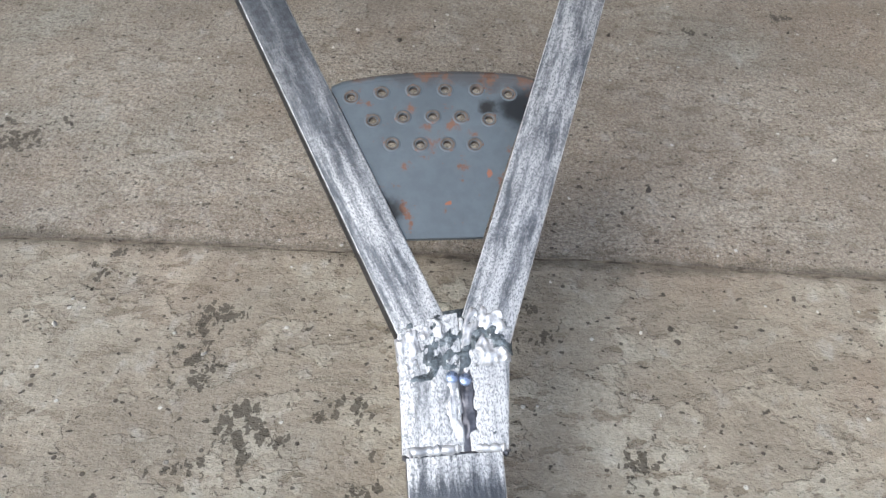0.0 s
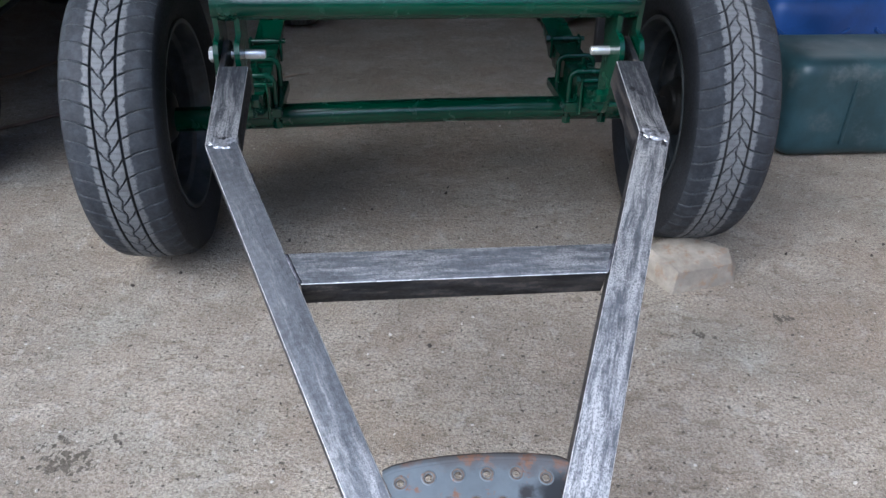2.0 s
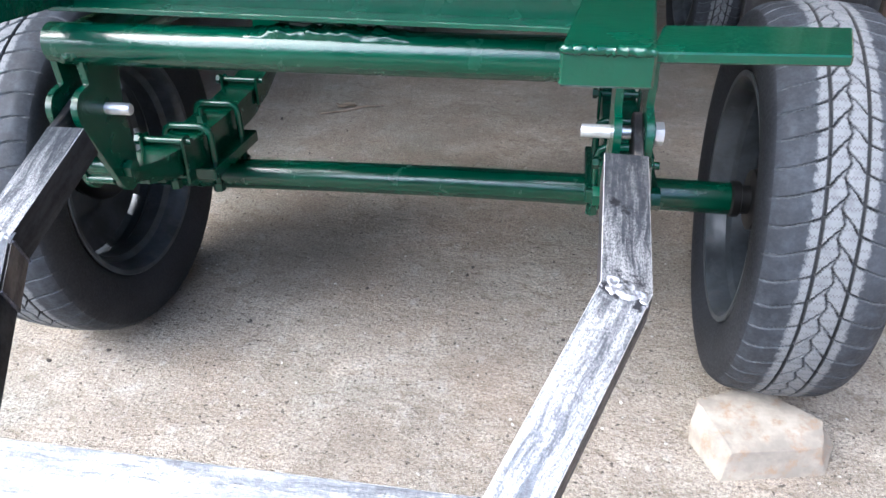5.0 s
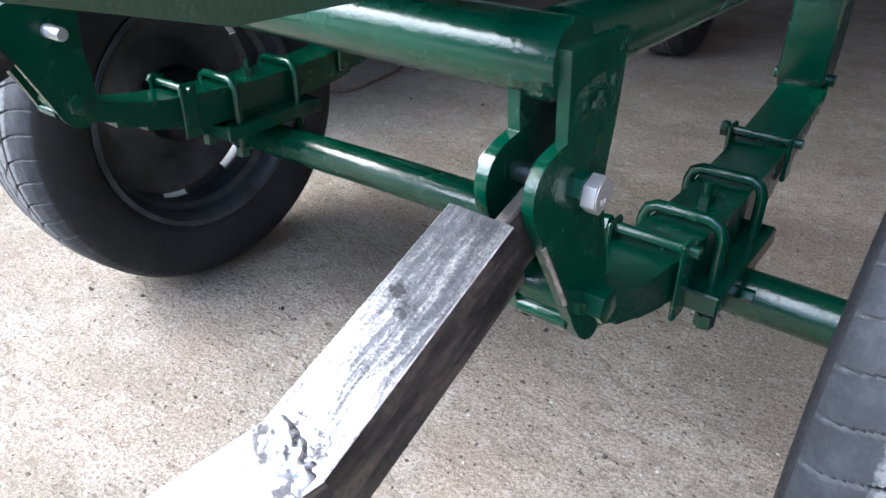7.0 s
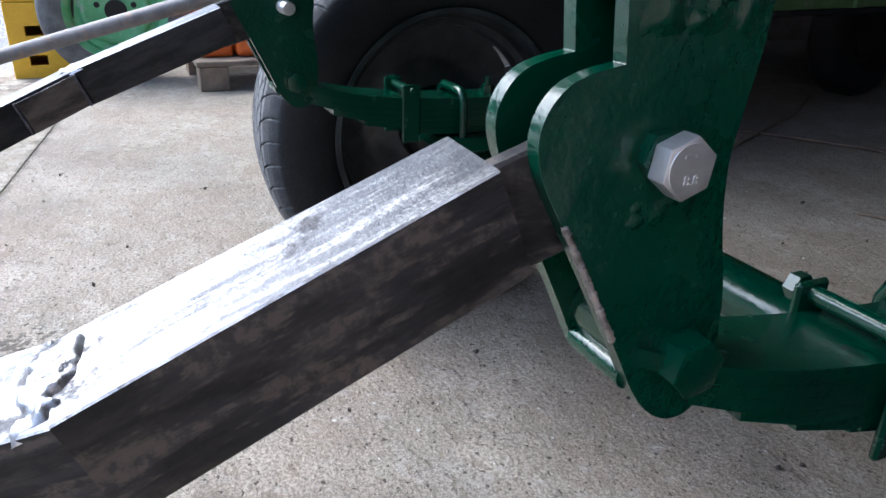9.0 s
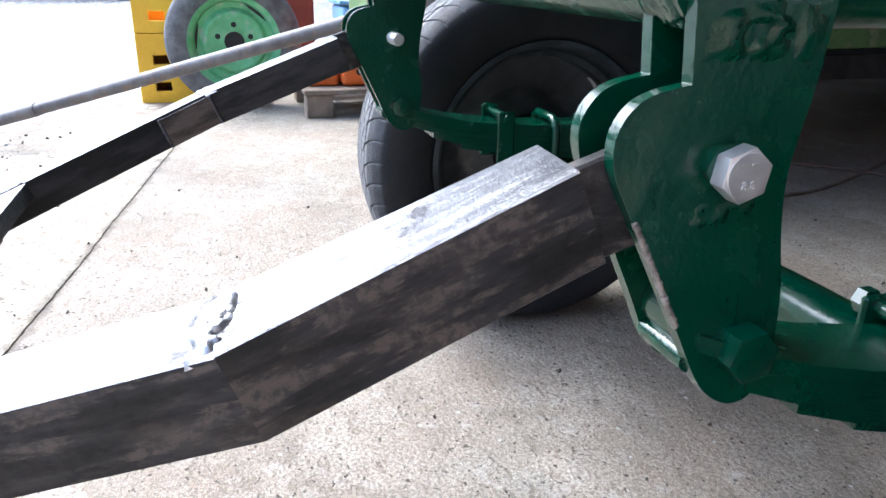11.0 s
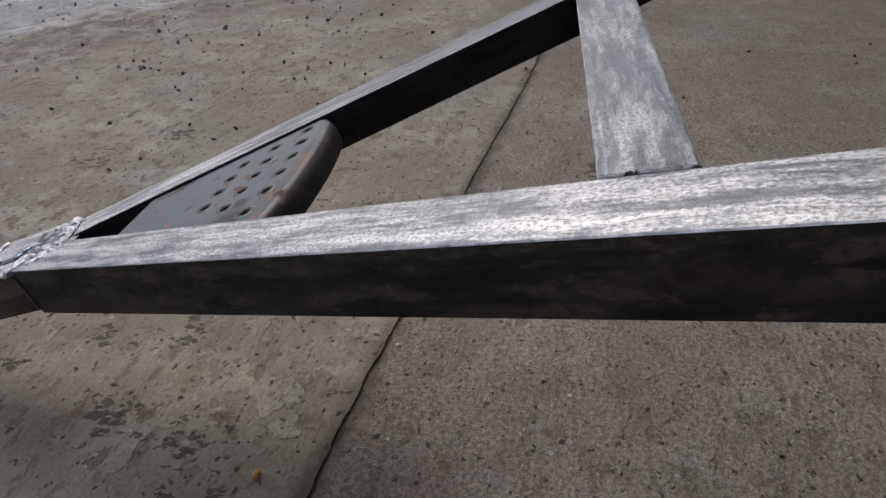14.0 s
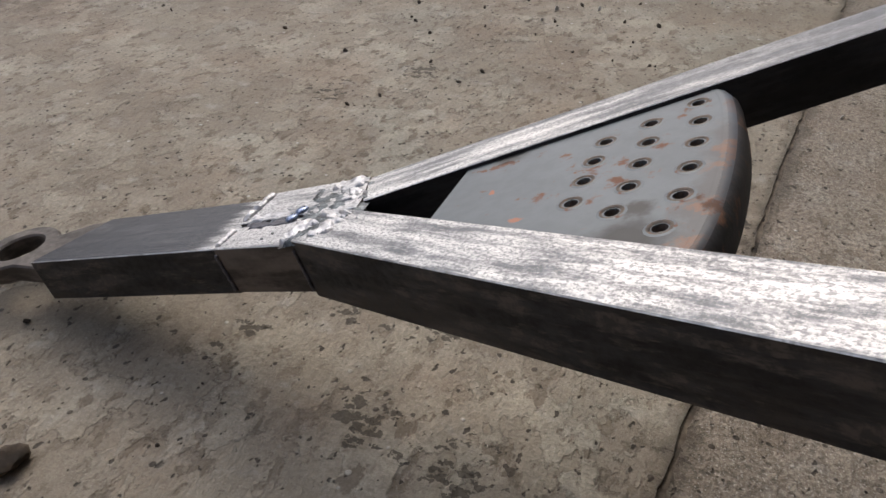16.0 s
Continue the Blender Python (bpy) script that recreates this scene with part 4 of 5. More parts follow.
def plate_lumps(s, y0, y1, z0, z1, height, seed):
    """Painted weld lumps on the outer face of a hanger plate."""
    bm = bmesh.new()
    rows = []
    for j in range(13):
        row = []
        for i in range(31):
            f, g = i / 30, j / 12
            p = Vector((y0 + (y1 - y0) * f, z0 + (z1 - z0) * g, seed))
            rim = min(1.0, 4 * min(f, 1 - f), 3 * min(g, 1 - g))
            k = max(0.0, 0.45 + 1.0 * noise.noise(p * 90) + 0.6 * noise.noise(p * 210)) * rim
            row.append(bm.verts.new((s * (0.3650 + height * k + 0.125 * max(0.0, 0.540 - p.y)), p.x, p.y)))
        rows.append(row)
    for r0, r1 in zip(rows, rows[1:]):
        for i in range(30):
            bm.faces.new((r0[i], r0[i + 1], r1[i + 1], r1[i]))
    return part("painted_weld", bm, M_GREEN_LUMPY, axle_frame, smooth=70)


for s in (1, -1):
    plate_lumps(s, 1.356, 1.427, 0.590, 0.620, 0.0050, 3.0 + s)
    plate_lumps(s, 1.352, 1.414, 0.512, 0.528, 0.0016, 7.0 + s)

OUTLINE = [(1.352, 0.640), (1.357, 0.582), (1.345, 0.580), (1.333, 0.576), (1.325, 0.568), (1.3205, 0.557), (1.322, 0.544), (1.328, 0.530), (1.338, 0.511), (1.349, 0.488),
           (1.363, 0.459), (1.372, 0.438), (1.381, 0.426), (1.394, 0.419), (1.408, 0.422), (1.418, 0.438), (1.421, 0.463), (1.421, 0.486), (1.418, 0.503), (1.417, 0.524),
           (1.419, 0.545), (1.423, 0.566), (1.427, 0.590), (1.430, 0.640)]


def splayed(bm, s, lean=0.125):
    """Bends the outer hanger plate outwards below the hinge pin."""
    for v in bm.verts:
        v.co.x += s * lean * max(0.0, 0.540 - v.co.z)
    return bm


def softened(points, keep):
    """Cuts the corners of an outline twice, but for the first few and the last point."""
    for _ in range(2):
        out = list(points[:keep])
        for p, q in zip(points[keep - 1:-1], points[keep:]):
            for f in (0.25, 0.75):
                out.append((p[0] + (q[0] - p[0]) * f, p[1] + (q[1] - p[1]) * f))
        points = out + [points[-1]]
    return points


def bolt_head(cy, cz, x0, x1, flats, mat, parent, name="bolt_head", turn=0.0):
    bm = prism(hexagon(cy, cz, flats, turn), x0, x1, "x")
    bevel(bm, 0.0012, 2)
    return part(name, bm, mat, parent, smooth=25)


for s in (1, -1):
    for a, b in ((0.3570, 0.3655), (0.322, 0.331)):
        x0, x1 = sorted((s * a, s * b))
        part("hanger_plate", splayed(prism(softened(OUTLINE, 2), x0, x1, "x", r=0.0012), s, 0.125 if a > 0.35 else 0.0), M_GREEN_SCUFFED, axle_frame, smooth=35)
    # hinge pin: shank with threaded end inwards, head outwards
    pin = part("hinge_pin", sweep([(s * 0.373, PY, PZ), (s * 0.302, PY, PZ), (s * 0.300, PY, PZ), (s * 0.290, PY, PZ), (s * 0.288, PY, PZ)], [0.008, 0.008, 0.0078, 0.0078, 0.0066], 18), M_ZINC, axle_frame, "zinc-plated hinge bolt", smooth=40)
    thread = bmesh.new()
    for k in range(14):
        lathe_x = s * (0.290 + 0.0018 * k)
        m = Matrix.Translation((lathe_x, PY, PZ)) @ Matrix.Rotation(math.pi / 2, 4, "Y")
        bmesh.ops.create_cone(thread, cap_ends=False, segments=18, radius1=0.0082, radius2=0.0074, depth=0.0016, matrix=m)
    part("thread", thread, M_ZINC, pin, smooth=40)
    h0, h1 = sorted((s * 0.3725, s * 0.3825))
    head = bolt_head(PY, PZ, h0, h1, 0.024, M_ZINC, pin, "bolt_head", 0.35)
    c0, c1 = sorted((s * 0.3825, s * 0.3830))
    part("head_face", prism(ring(PY, PZ, 0.0108, 28), c0, c1, "x"), M_ZINC, pin, smooth=40)
    if s > 0:
        txt = bpy.data.curves.new("grade", "FONT")
        txt.body, txt.size, txt.extrude, txt.align_x, txt.align_y = "8.8", 0.0062, 0.0003, "CENTER", "CENTER"
        tmp = bpy.data.objects.new("grade", txt)
        me = bpy.data.meshes.new_from_object(tmp)
        me.materials.append(M_ZINC)
        bpy.data.objects.remove(tmp)
        grade = new("grade_mark", me)
        grade.matrix_world = Matrix.Translation((0.3832, PY + 0.0005, PZ - 0.0045)) @ Matrix.Rotation(math.pi / 2, 4, "Z") @ Matrix.Rotation(math.pi / 2, 4, "X")
        grade.parent = pin
        tagged(grade, "raised grade mark 8.8 on the bolt head")
        part("maker_mark", box(0.3830, 0.3834, PY - 0.004, PY - 0.0008, PZ + 0.005, PZ + 0.0062), M_ZINC, pin)
        part("maker_mark", box(0.3830, 0.3834, PY + 0.001, PY + 0.0042, PZ + 0.005, PZ + 0.0062), M_ZINC, pin)
    w0, w1 = sorted((s * 0.3655, s * 0.3725))
    part("boss", prism(hexagon(PY - 0.003, PZ + 0.002, 0.021, 0.1), w0, w1, "x"), M_GREEN, axle_frame, smooth=30)
    # lower bolt, spring eye, rods between the plates
    b0, b1 = sorted((s * 0.3750, s * 0.3915))
    bolt_head(1.396, 0.4520, b0, b1, 0.0255, M_GREEN, axle_frame, "spring_bolt", 0.2)
    n0, n1 = sorted((s * 0.322, s * 0.309))
    bolt_head(1.391, 0.4535, n0, n1, 0.0235, M_GREEN, axle_frame, "spring_nut", 0.6)
    part("spring_eye", sweep([(s * 0.331, 1.3850, 0.4600), (s * 0.368, 1.3850, 0.4600)], 0.0175, 20), M_GREEN, axle_frame, smooth=40)
    part("cross_rod", sweep([(s * 0.331, 1.3745, 0.4430), (s * 0.371, 1.3745, 0.4430)], 0.0068, 14), M_GREEN, axle_frame, smooth=40)
    chip = bead([(s * 0.3672, 1.3345, 0.520), (s * 0.3706, 1.3475, 0.493), (s * 0.3740, 1.3610, 0.465)], 0.0019, 33 + s)
    part("bare_edge", chip, M_CHIP, axle_frame, "bare chipped metal edge", smooth=60)
    part("rear_hanger", prism([(2.02, 0.625), (2.09, 0.625), (2.075, 0.47), (2.055, 0.445), (2.03, 0.445), (2.015, 0.47)], s * 0.357 - 0.030, s * 0.357 + 0.030, "x", r=0.003), M_GREEN, axle_frame, smooth=35)
    part("shackle_bolt", sweep([(s * 0.357 - 0.038, 2.045, 0.462), (s * 0.357 + 0.038, 2.045, 0.462)], 0.008, 14), M_GREEN, axle_frame, smooth=40)


def spring_top(y):
    return 0.4165 + 0.34 * (y - 1.685) ** 2 + 0.75 * max(0.0, 1.5 - y) ** 2


def spring_x(s, y):
    return s * (0.350 + 0.008 * min(1.0, (y - 1.38) / 0.3)) + (0.006 if s > 0 else 0.003)


def leaf_strip(s, y0, y1, drop, width, thick):
    bm = bmesh.new()
    rows = []
    n = max(6, int((y1 - y0) / 0.035))
    for k in range(n + 1):
        y = y0 + (y1 - y0) * k / n
        z, x, w = spring_top(y) - drop, spring_x(s, y), width / 2
        if k in (0, n):
            w *= 0.8
        rows.append([bm.verts.new(p) for p in ((x - w, y, z), (x + w, y, z), (x + w, y, z - thick), (x - w, y, z - thick))])
    for a, b in zip(rows, rows[1:]):
        for i in range(4):
            bm.faces.new((a[i], a[(i + 1) % 4], b[(i + 1) % 4], b[i]))
    bm.faces.new(rows[0])
    bm.faces.new(rows[-1])
    return bm


STARTS = [(1.372, 2.05), (1.398, 2.03), (1.404, 2.00), (1.440, 1.97), (1.482, 1.94), (1.535, 1.88)]


def staple(s, y, name, parent, w=0.040, top=0.010, low=0.095, r=0.0062):
    x = spring_x(s, y)
    zt, zl = spring_top(y) + top, spring_top(y) - low
    path = [(x - w, y, zl), (x - w, y, zt - 0.014), (x - w + 0.004, y, zt - 0.005), (x - w + 0.013, y, zt), (x + w - 0.013, y, zt), (x + w - 0.004, y, zt - 0.005), (x + w, y, zt - 0.014), (x + w, y, zl)]
    return part(name, sweep(path, r, 12), M_GREEN, parent, smooth=50)


for s in (1, -1):
    main = part("leaf_spring", leaf_strip(s, *STARTS[0], 0.0, 0.060, 0.009), M_GREEN, axle_frame, "green painted stacked leaf spring", smooth=30)
    for k, (y0, y1) in enumerate(STARTS[1:], 1):
        part("leaf", leaf_strip(s, y0, y1, 0.0083 * k, 0.060, 0.008), M_GREEN, main, smooth=30)
    for y in (1.622, 1.740):
        staple(s, y, "u_bolt", main)
        for sx in (-1, 1):
            x = spring_x(s, y) + sx * 0.040
            part("u_bolt_nut", prism(hexagon(x, y, 0.018, 0.3), spring_top(y) - 0.105, spring_top(y) - 0.09, "z"), M_GREEN, main, smooth=30)
    x = spring_x(s, 1.68)
    part("clamp_plate", prism([(x - 0.056, 1.590), (x + 0.056, 1.590), (x + 0.056, 1.775), (x - 0.056, 1.775)], 0.345, 0.3668, "z", r=0.002), M_GREEN, main)
    part("centre_bolt", sweep([(x, 1.680, spring_top(1.680)), (x, 1.680, 0.440)], 0.0048, 10), M_GREEN, main, smooth=40)
    part("centre_nut", prism(hexagon(x, 1.680, 0.017), 0.4168, 0.4275, "z"), M_GREEN, main, smooth=30)
    for y in (1.545, 1.855):
        xx, zz = spring_x(s, y), spring_top(y)
        part("rebound_clip", box(xx - 0.0375, xx - 0.032, y - 0.013, y + 0.013, zz - (0.060 if y < 1.7 else 0.036), zz + 0.018, 0.002, 1), M_GREEN, main)
        part("rebound_clip", box(xx + 0.032, xx + 0.0375, y - 0.013, y + 0.013, zz - (0.060 if y < 1.7 else 0.036), zz + 0.018, 0.002, 1), M_GREEN, main)
        part("clip_bolt", sweep([(xx - 0.048, y, zz + 0.010), (xx + 0.046, y, zz + 0.010)], 0.0058, 12), M_GREEN, main, smooth=40)
        e0 = xx - 0.0475
        part("clip_nut", prism(hexagon(y, zz + 0.010, 0.016), e0, e0 + 0.008, "x"), M_GREEN, main, smooth=30)
part("axle_tube", tube_end(sweep([(-0.565, 1.705, 0.303), (-0.36, 1.705, 0.306), (-0.12, 1.705, 0.3125), (0.10, 1.705, 0.316), (0.34, 1.705, 0.3155), (0.55, 1.705, 0.314)], 0.027, 26)), M_GREEN, axle_frame, "glossy green axle tube, slightly bowed", smooth=40)
for s, xa in ((1, 0.55), (-1, -0.565)):
    part("stub_axle", lathe([(xa - s * 0.01, 0.020), (xa, 0.030), (xa + s * 0.012, 0.030), (xa + s * 0.014, 0.024), (xa + s * 0.028, 0.024), (xa + s * 0.03, 0.050), (xa + s * 0.055, 0.055)], 28), M_HUB, axle_frame, "black greasy stub axle", Matrix.Translation((0, 1.705, 0.3085 + 0.0055 * s)), smooth=35)
    part("axle_stud", prism(hexagon(1.705 - 0.022, 0.326, 0.014), *sorted((xa - s * 0.13, xa - s * 0.118)), "x"), M_GREEN, axle_frame)

# ---- wheels ----
R_T, PITCH_N = 0.315, 52


def tread_depth(x, u):
    """How deep the tread is cut (0 to 1) at a place across it and along it, u counted in pitches."""
    def cut(d, w):
        return min(1.0, (w - abs(d)) / (0.4 * w)) if abs(d) < w else 0.0
    pitch = 2 * math.pi * R_T / PITCH_N
    k = max(cut(x - 0.0235, 0.0023), cut(x + 0.0235, 0.0023))
    zig = 0.003 * (abs((u % 1.0) - 0.5) * 4 - 1)
    if abs(x) < 0.0235:
        t = abs(x - zig) / 0.0235
        k = max(k, 0.4 * cut(x - zig, 0.0021))
        line = u - (0.5 if x > zig else 0.0) - 0.85 * max(t, 0.0) ** 0.62
        k = max(k, cut((line - round(line)) * pitch, 0.0015))
    else:
        t = (abs(x) - 0.0235) / 0.06
        line = u - (0.5 if x > 0 else 0.0) - 0.85 - 0.45 * math.sin(min(1.0, t) * 1.5)
        k = max(k, cut((line - round(line)) * pitch, 0.0015) * (0.75 if abs(x) < 0.082 else 0.4))
    return k


def tyre_mesh():
    n = 1144
    across = [(-0.062, 0.197, 0), (-0.076, 0.203, 0), (-0.088, 0.222, 0), (-0.0955, 0.248, 0), (-0.0965, 0.268, 0), (-0.094, 0.285, 0), (-0.0905, 0.295, 0)]
    tread = []
    m = 84
    for k in range(m + 1):
        x = -0.0865 + 0.173 * k / m
        r = R_T - 0.0045 * (x / 0.06) ** 2 if abs(x) < 0.06 else R_T - 0.0045 - 0.0115 * ((abs(x) - 0.06) / 0.0265) ** 1.8
        tread.append((x, r, 1))
    prof = across + tread + [(-x, r, d) for x, r, d in across[::-1]]
    verts, faces, mats, cuts = [], [], [], []
    for i in range(n):
        a = 2 * math.pi * i / n
        u = PITCH_N * i / n
        c, s_ = math.cos(a), math.sin(a)
        for x, r, d in prof:
            k = tread_depth(x, u) if d else 0.0
            cuts.append(k)
            rr = r - (0.0068 if abs(x) < 0.04 else 0.004) * k
            verts.append((0.95 * x, rr * c, rr * s_))
    w = len(prof)
    for i in range(n):
        j = (i + 1) % n
        for k in range(w - 1):
            faces.append((i * w + k, i * w + k + 1, j * w + k + 1, j * w + k))
            mats.append(0 if len(across) <= k < w - len(across) - 1 else 1)
    me = bpy.data.meshes.new("tyre")
    me.from_pydata(verts, [], faces)
    me.polygons.foreach_set("material_index", mats)
    me.attributes.new("cut", "FLOAT", "POINT").data.foreach_set("value", cuts)
    me.materials.append(M_TREAD)
    me.materials.append(M_RUBBER)
    me.shade_smooth()
    me.set_sharp_from_angle(angle=radians(38))
    return me


def rim_mesh():
    """Steel rim: barrel with two lips, and a pressed disc whose tabs leave slots. Inner side at -x."""
    bm = lathe([(-0.074, 0.206), (-0.078, 0.2075), (-0.080, 0.206), (-0.079, 0.198), (-0.071, 0.192), (-0.060, 0.190), (-0.044, 0.186), (-0.036, 0.176), (-0.006, 0.174), (0.004, 0.184), (0.040, 0.188), (0.070, 0.193), (0.080, 0.206),
                (0.077, 0.209), (0.066, 0.1975), (0.040, 0.1925), (0.004, 0.1885), (-0.008, 0.179), (-0.034, 0.181), (-0.044, 0.191), (-0.060, 0.195), (-0.072, 0.198)], 80, "x", True)
    disc = lathe([(x + 0.024, r) for x, r in ((0.010, 0.036), (0.016, 0.040), (0.020, 0.085), (0.034, 0.105), (0.036, 0.125), (0.014, 0.1765), (0.008, 0.1785), (0.029, 0.125), (0.027, 0.107), (0.012, 0.088), (0.006, 0.042))], 80, "x", True)
    me = bpy.data.meshes.new("t")
    disc.to_mesh(me)
    disc.free()
    bm.from_mesh(me)
    bpy.data.meshes.remove(me)
    tabs = 8
    for t in range(tabs):
        a0, a1 = 2 * math.pi * (t + 0.34) / tabs, 2 * math.pi * (t + 1.0) / tabs
        rows = []
        for k in range(9):
            a = a0 + (a1 - a0) * k / 8
            rows.append([bm.verts.new((x, r * math.cos(a), r * math.sin(a))) for x, r in ((0.038, 0.175), (0.030, 0.186), (0.024, 0.186), (0.032, 0.176))])
        for p, q in zip(rows, rows[1:]):
            for i in range(4):
                bm.faces.new((p[i], p[(i + 1) % 4], q[(i + 1) % 4], q[i]))
        bm.faces.new(rows[0])
        bm.faces.new(rows[-1])
    return bm


wheel = thing("car_wheel", "car wheel with worn dusty winter tyre and black steel rim", "wheel", "front wheels")
ty = new("tyre", tyre_mesh())
ty.parent = wheel
tagged(ty, "black tyre with chevron tread, pale dust on the running band")
rim = part("rim", rim_mesh(), M_RIM, wheel, "black painted steel rim with slots", smooth=35)
part("hub_cap", lathe([(0.024, 0.060), (0.000, 0.070), (-0.022, 0.066), (-0.040, 0.050), (-0.046, 0.030)], 36), M_HUB, rim, smooth=35)
for k in range(4):
    a = math.pi / 4 + math.pi / 2 * k
    part("wheel_nut", prism(hexagon(0.049 * math.cos(a), 0.049 * math.sin(a), 0.019), 0.022, 0.036, "x"), M_HUB, rim)
WHEEL_R = pose(0.626, 1.705, 0.314, 0, 0, -2)
WHEEL_L = pose(-0.592, 1.702, 0.314, 0, 0, 180)
wheel.matrix_world = WHEEL_R
copy_thing(wheel, WHEEL_L)
for x, turn in ((-0.46, 184.5), (0.79, 4.5)):
    w = copy_thing(wheel, pose(x, 3.78, 0.314, 33, 0, turn))
    tagged(w, "rear car wheel in the dark under the trailer", group="rear wheels")

# ---- upper trailer chassis ----
chassis = thing("trailer_chassis", "dark green welded steel trailer chassis with tapered front rails", "trailer chassis")
ZC, ZB = 0.754, 0.673


def rail(xi0, yi0, xi1, yi1, out, name="rail"):
    """A side rail: top flange and a web that tapers to its front tip. (xi0, yi0) the tip's inner corner, (xi1, yi1) far back; out +1 or -1."""
    w = 0.050 * out
    steps = 42
    web, top = bmesh.new(), bmesh.new()
    rows = []
    length = yi1 - yi0
    for k in range(steps + 1):
        f = k / steps
        y, x = yi0 + length * f, xi0 + (xi1 - xi0) * f
        low = ZC - 0.018 - min(1.0, (y - yi0) / 0.24) * (ZC - 0.018 - ZB)
        rows.append([web.verts.new(p) for p in ((x, y, ZC - 0.006), (x + 0.006 * out, y, ZC - 0.006), (x + 0.006 * out, y, low), (x, y, low))])
    for a, b in zip(rows, rows[1:]):
        for i in range(4):
            web.faces.new((a[i], a[(i + 1) % 4], b[(i + 1) % 4], b[i]))
    web.faces.new(rows[0])
    web.faces.new(rows[-1])
    part("web", web, M_GREEN, chassis)
    poly = [(xi0, yi0), (xi0 + w, yi0), (xi1 + w, yi1), (xi1, yi1)]
    part("top_flange", prism(poly, ZC - 0.006, ZC, "z", r=0.0015), M_GREEN, chassis)
    part("tip_plate", box(*sorted((xi0, xi0 + w)), yi0 - 0.005, yi0, ZC - 0.020, ZC, 0.0015, 1), M_GREEN, chassis)
    part("weld_bead", bead([(xi0, yi0 - 0.004, ZC), (xi0 + w, yi0 - 0.004, ZC)], 0.0032, 50 + int(out)), M_GREEN_LUMPY, chassis, smooth=60)


rail(0.262, 0.940, 0.540, 4.3, 1)
rail(-0.378, 1.010, -0.120, 4.3, -1)


def cross_channel(y_l, y_r, name="crossmember", depth=0.038):
    """A channel across the rails, open to the front."""
    xl, xr = -0.357 + 0.08 * (y_l - 1.388), 0.297 + 0.08 * (y_l - 1.388)
    def bar(z0, z1, d0, d1):
        return prism([(xl, y_l + d0), (xr, y_r + d0), (xr, y_r + d1), (xl, y_l + d1)], z0, z1, "z", r=0.001)
    c = part(name, bar(ZB, ZC - 0.007, depth, depth + 0.006), M_GREEN, chassis)
    part("flange", bar(ZC - 0.013, ZC - 0.007, 0, depth), M_GREEN, c)
    part("flange", bar(ZB - 0.004, ZB + 0.002, 0, depth), M_GREEN, c)
    return c


cross_channel(1.366, 1.320)
for yl in (1.56, 2.3, 3.1):
    cross_channel(yl, yl - 0.046)
part("centre_rail", prism([(-0.050, 1.41), (0.000, 1.406), (0.23, 4.2), (0.18, 4.2)], ZC - 0.05, ZC - 0.008, "z", r=0.002), M_GREEN, chassis)
for x, y in ((-0.352, 1.40), (0.290, 1.356)):
    part("weld_bead", bead([(x, y, ZC - 0.012), (x, y, ZB + 0.004)], 0.0026, int(90 + x * 10)), M_GREEN_LUMPY, chassis, smooth=60)
# outriggers
part("outrigger", prism([(0.309, 0.940), (0.410, 0.945), (0.428, 1.008), (0.321, 1.002)], ZC - 0.007, ZC - 0.001, "z", r=0.001), M_GREEN, chassis, "flat green side strip cut at a slant")
part("outrigger", prism([(-0.428, 1.000), (-0.86, 0.992), (-0.86, 1.044), (-0.428, 1.050)], ZC - 0.006, ZC - 0.0005, "z", r=0.001), M_GREEN, chassis)
part("outrigger", prism([(-0.436, 1.155), (-0.560, 1.155), (-0.575, 1.238), (-0.440, 1.245)], ZC - 0.0045, ZC + 0.0010, "z", r=0.001), M_GREEN, chassis)
post = part("side_post", box(-0.600, -0.560, 1.228, 1.265, ZC + 0.001, 1.10, 0.002, 1), M_GREEN, chassis)
part("post_bolt", prism(hexagon(1.245, 0.80, 0.016), -0.560, -0.547, "x"), M_GREEN, post)
for k in range(6):
    part("floor_bearer", box(-0.33 + 0.034 * k, 0.32 + 0.034 * k, 1.9 + 0.42 * k, 1.94 + 0.42 * k, ZC + 0.002, ZC + 0.035, 0.002, 1), M_GREEN, chassis)

# ---- stone wedge under the wheel ----
M_STONE = plain("pale_sandstone", (0.285, 0.252, 0.208), 0.85, 0, 0.25, 16, 0.6, 90, stain=(0.25, 0.17, 0.11))


def stone():
    bm = bmesh.new()
    for p in ((0.531, 1.386, 0), (0.692, 1.423, 0), (0.496, 1.466, 0), (0.515, 1.52, 0), (0.66, 1.545, 0), (0.704, 1.46, 0), (0.545, 1.399, 0.047), (0.555, 1.401, 0.0475), (0.669, 1.428, 0.046),
              (0.497, 1.47, 0.045), (0.505, 1.498, 0.060), (0.566, 1.527, 0.061), (0.630, 1.526, 0.060), (0.688, 1.476, 0.059), (0.703, 1.452, 0.030), (0.682, 1.436, 0.047)):
        bm.verts.new(p)
    bmesh.ops.convex_hull(bm, input=bm.verts)
    bmesh.ops.subdivide_edges(bm, edges=bm.edges, cuts=5, use_grid_fill=True)
    for v in bm.verts:
        if v.co.z > 0.003:
            q = v.co
            d = 0.0030 * noise.noise(q * 22) + 0.0020 * noise.noise(q * 65) + 0.001 * noise.noise(q * 180)
            v.co += Vector((d, -d, d))
    return link("stone_chock", bm, M_STONE, matrix=Matrix.Translation((0.004, -0.008, 0)), smooth=28)


tagged(stone(), "pale broken stone wedged before the wheel", "stone")
# ---- things round the trailer ----
def rounded(x0, x1, y0, y1, z0, z1, r, seg=4):
    return box(x0, x1, y0, y1, z0, z1, r, seg)


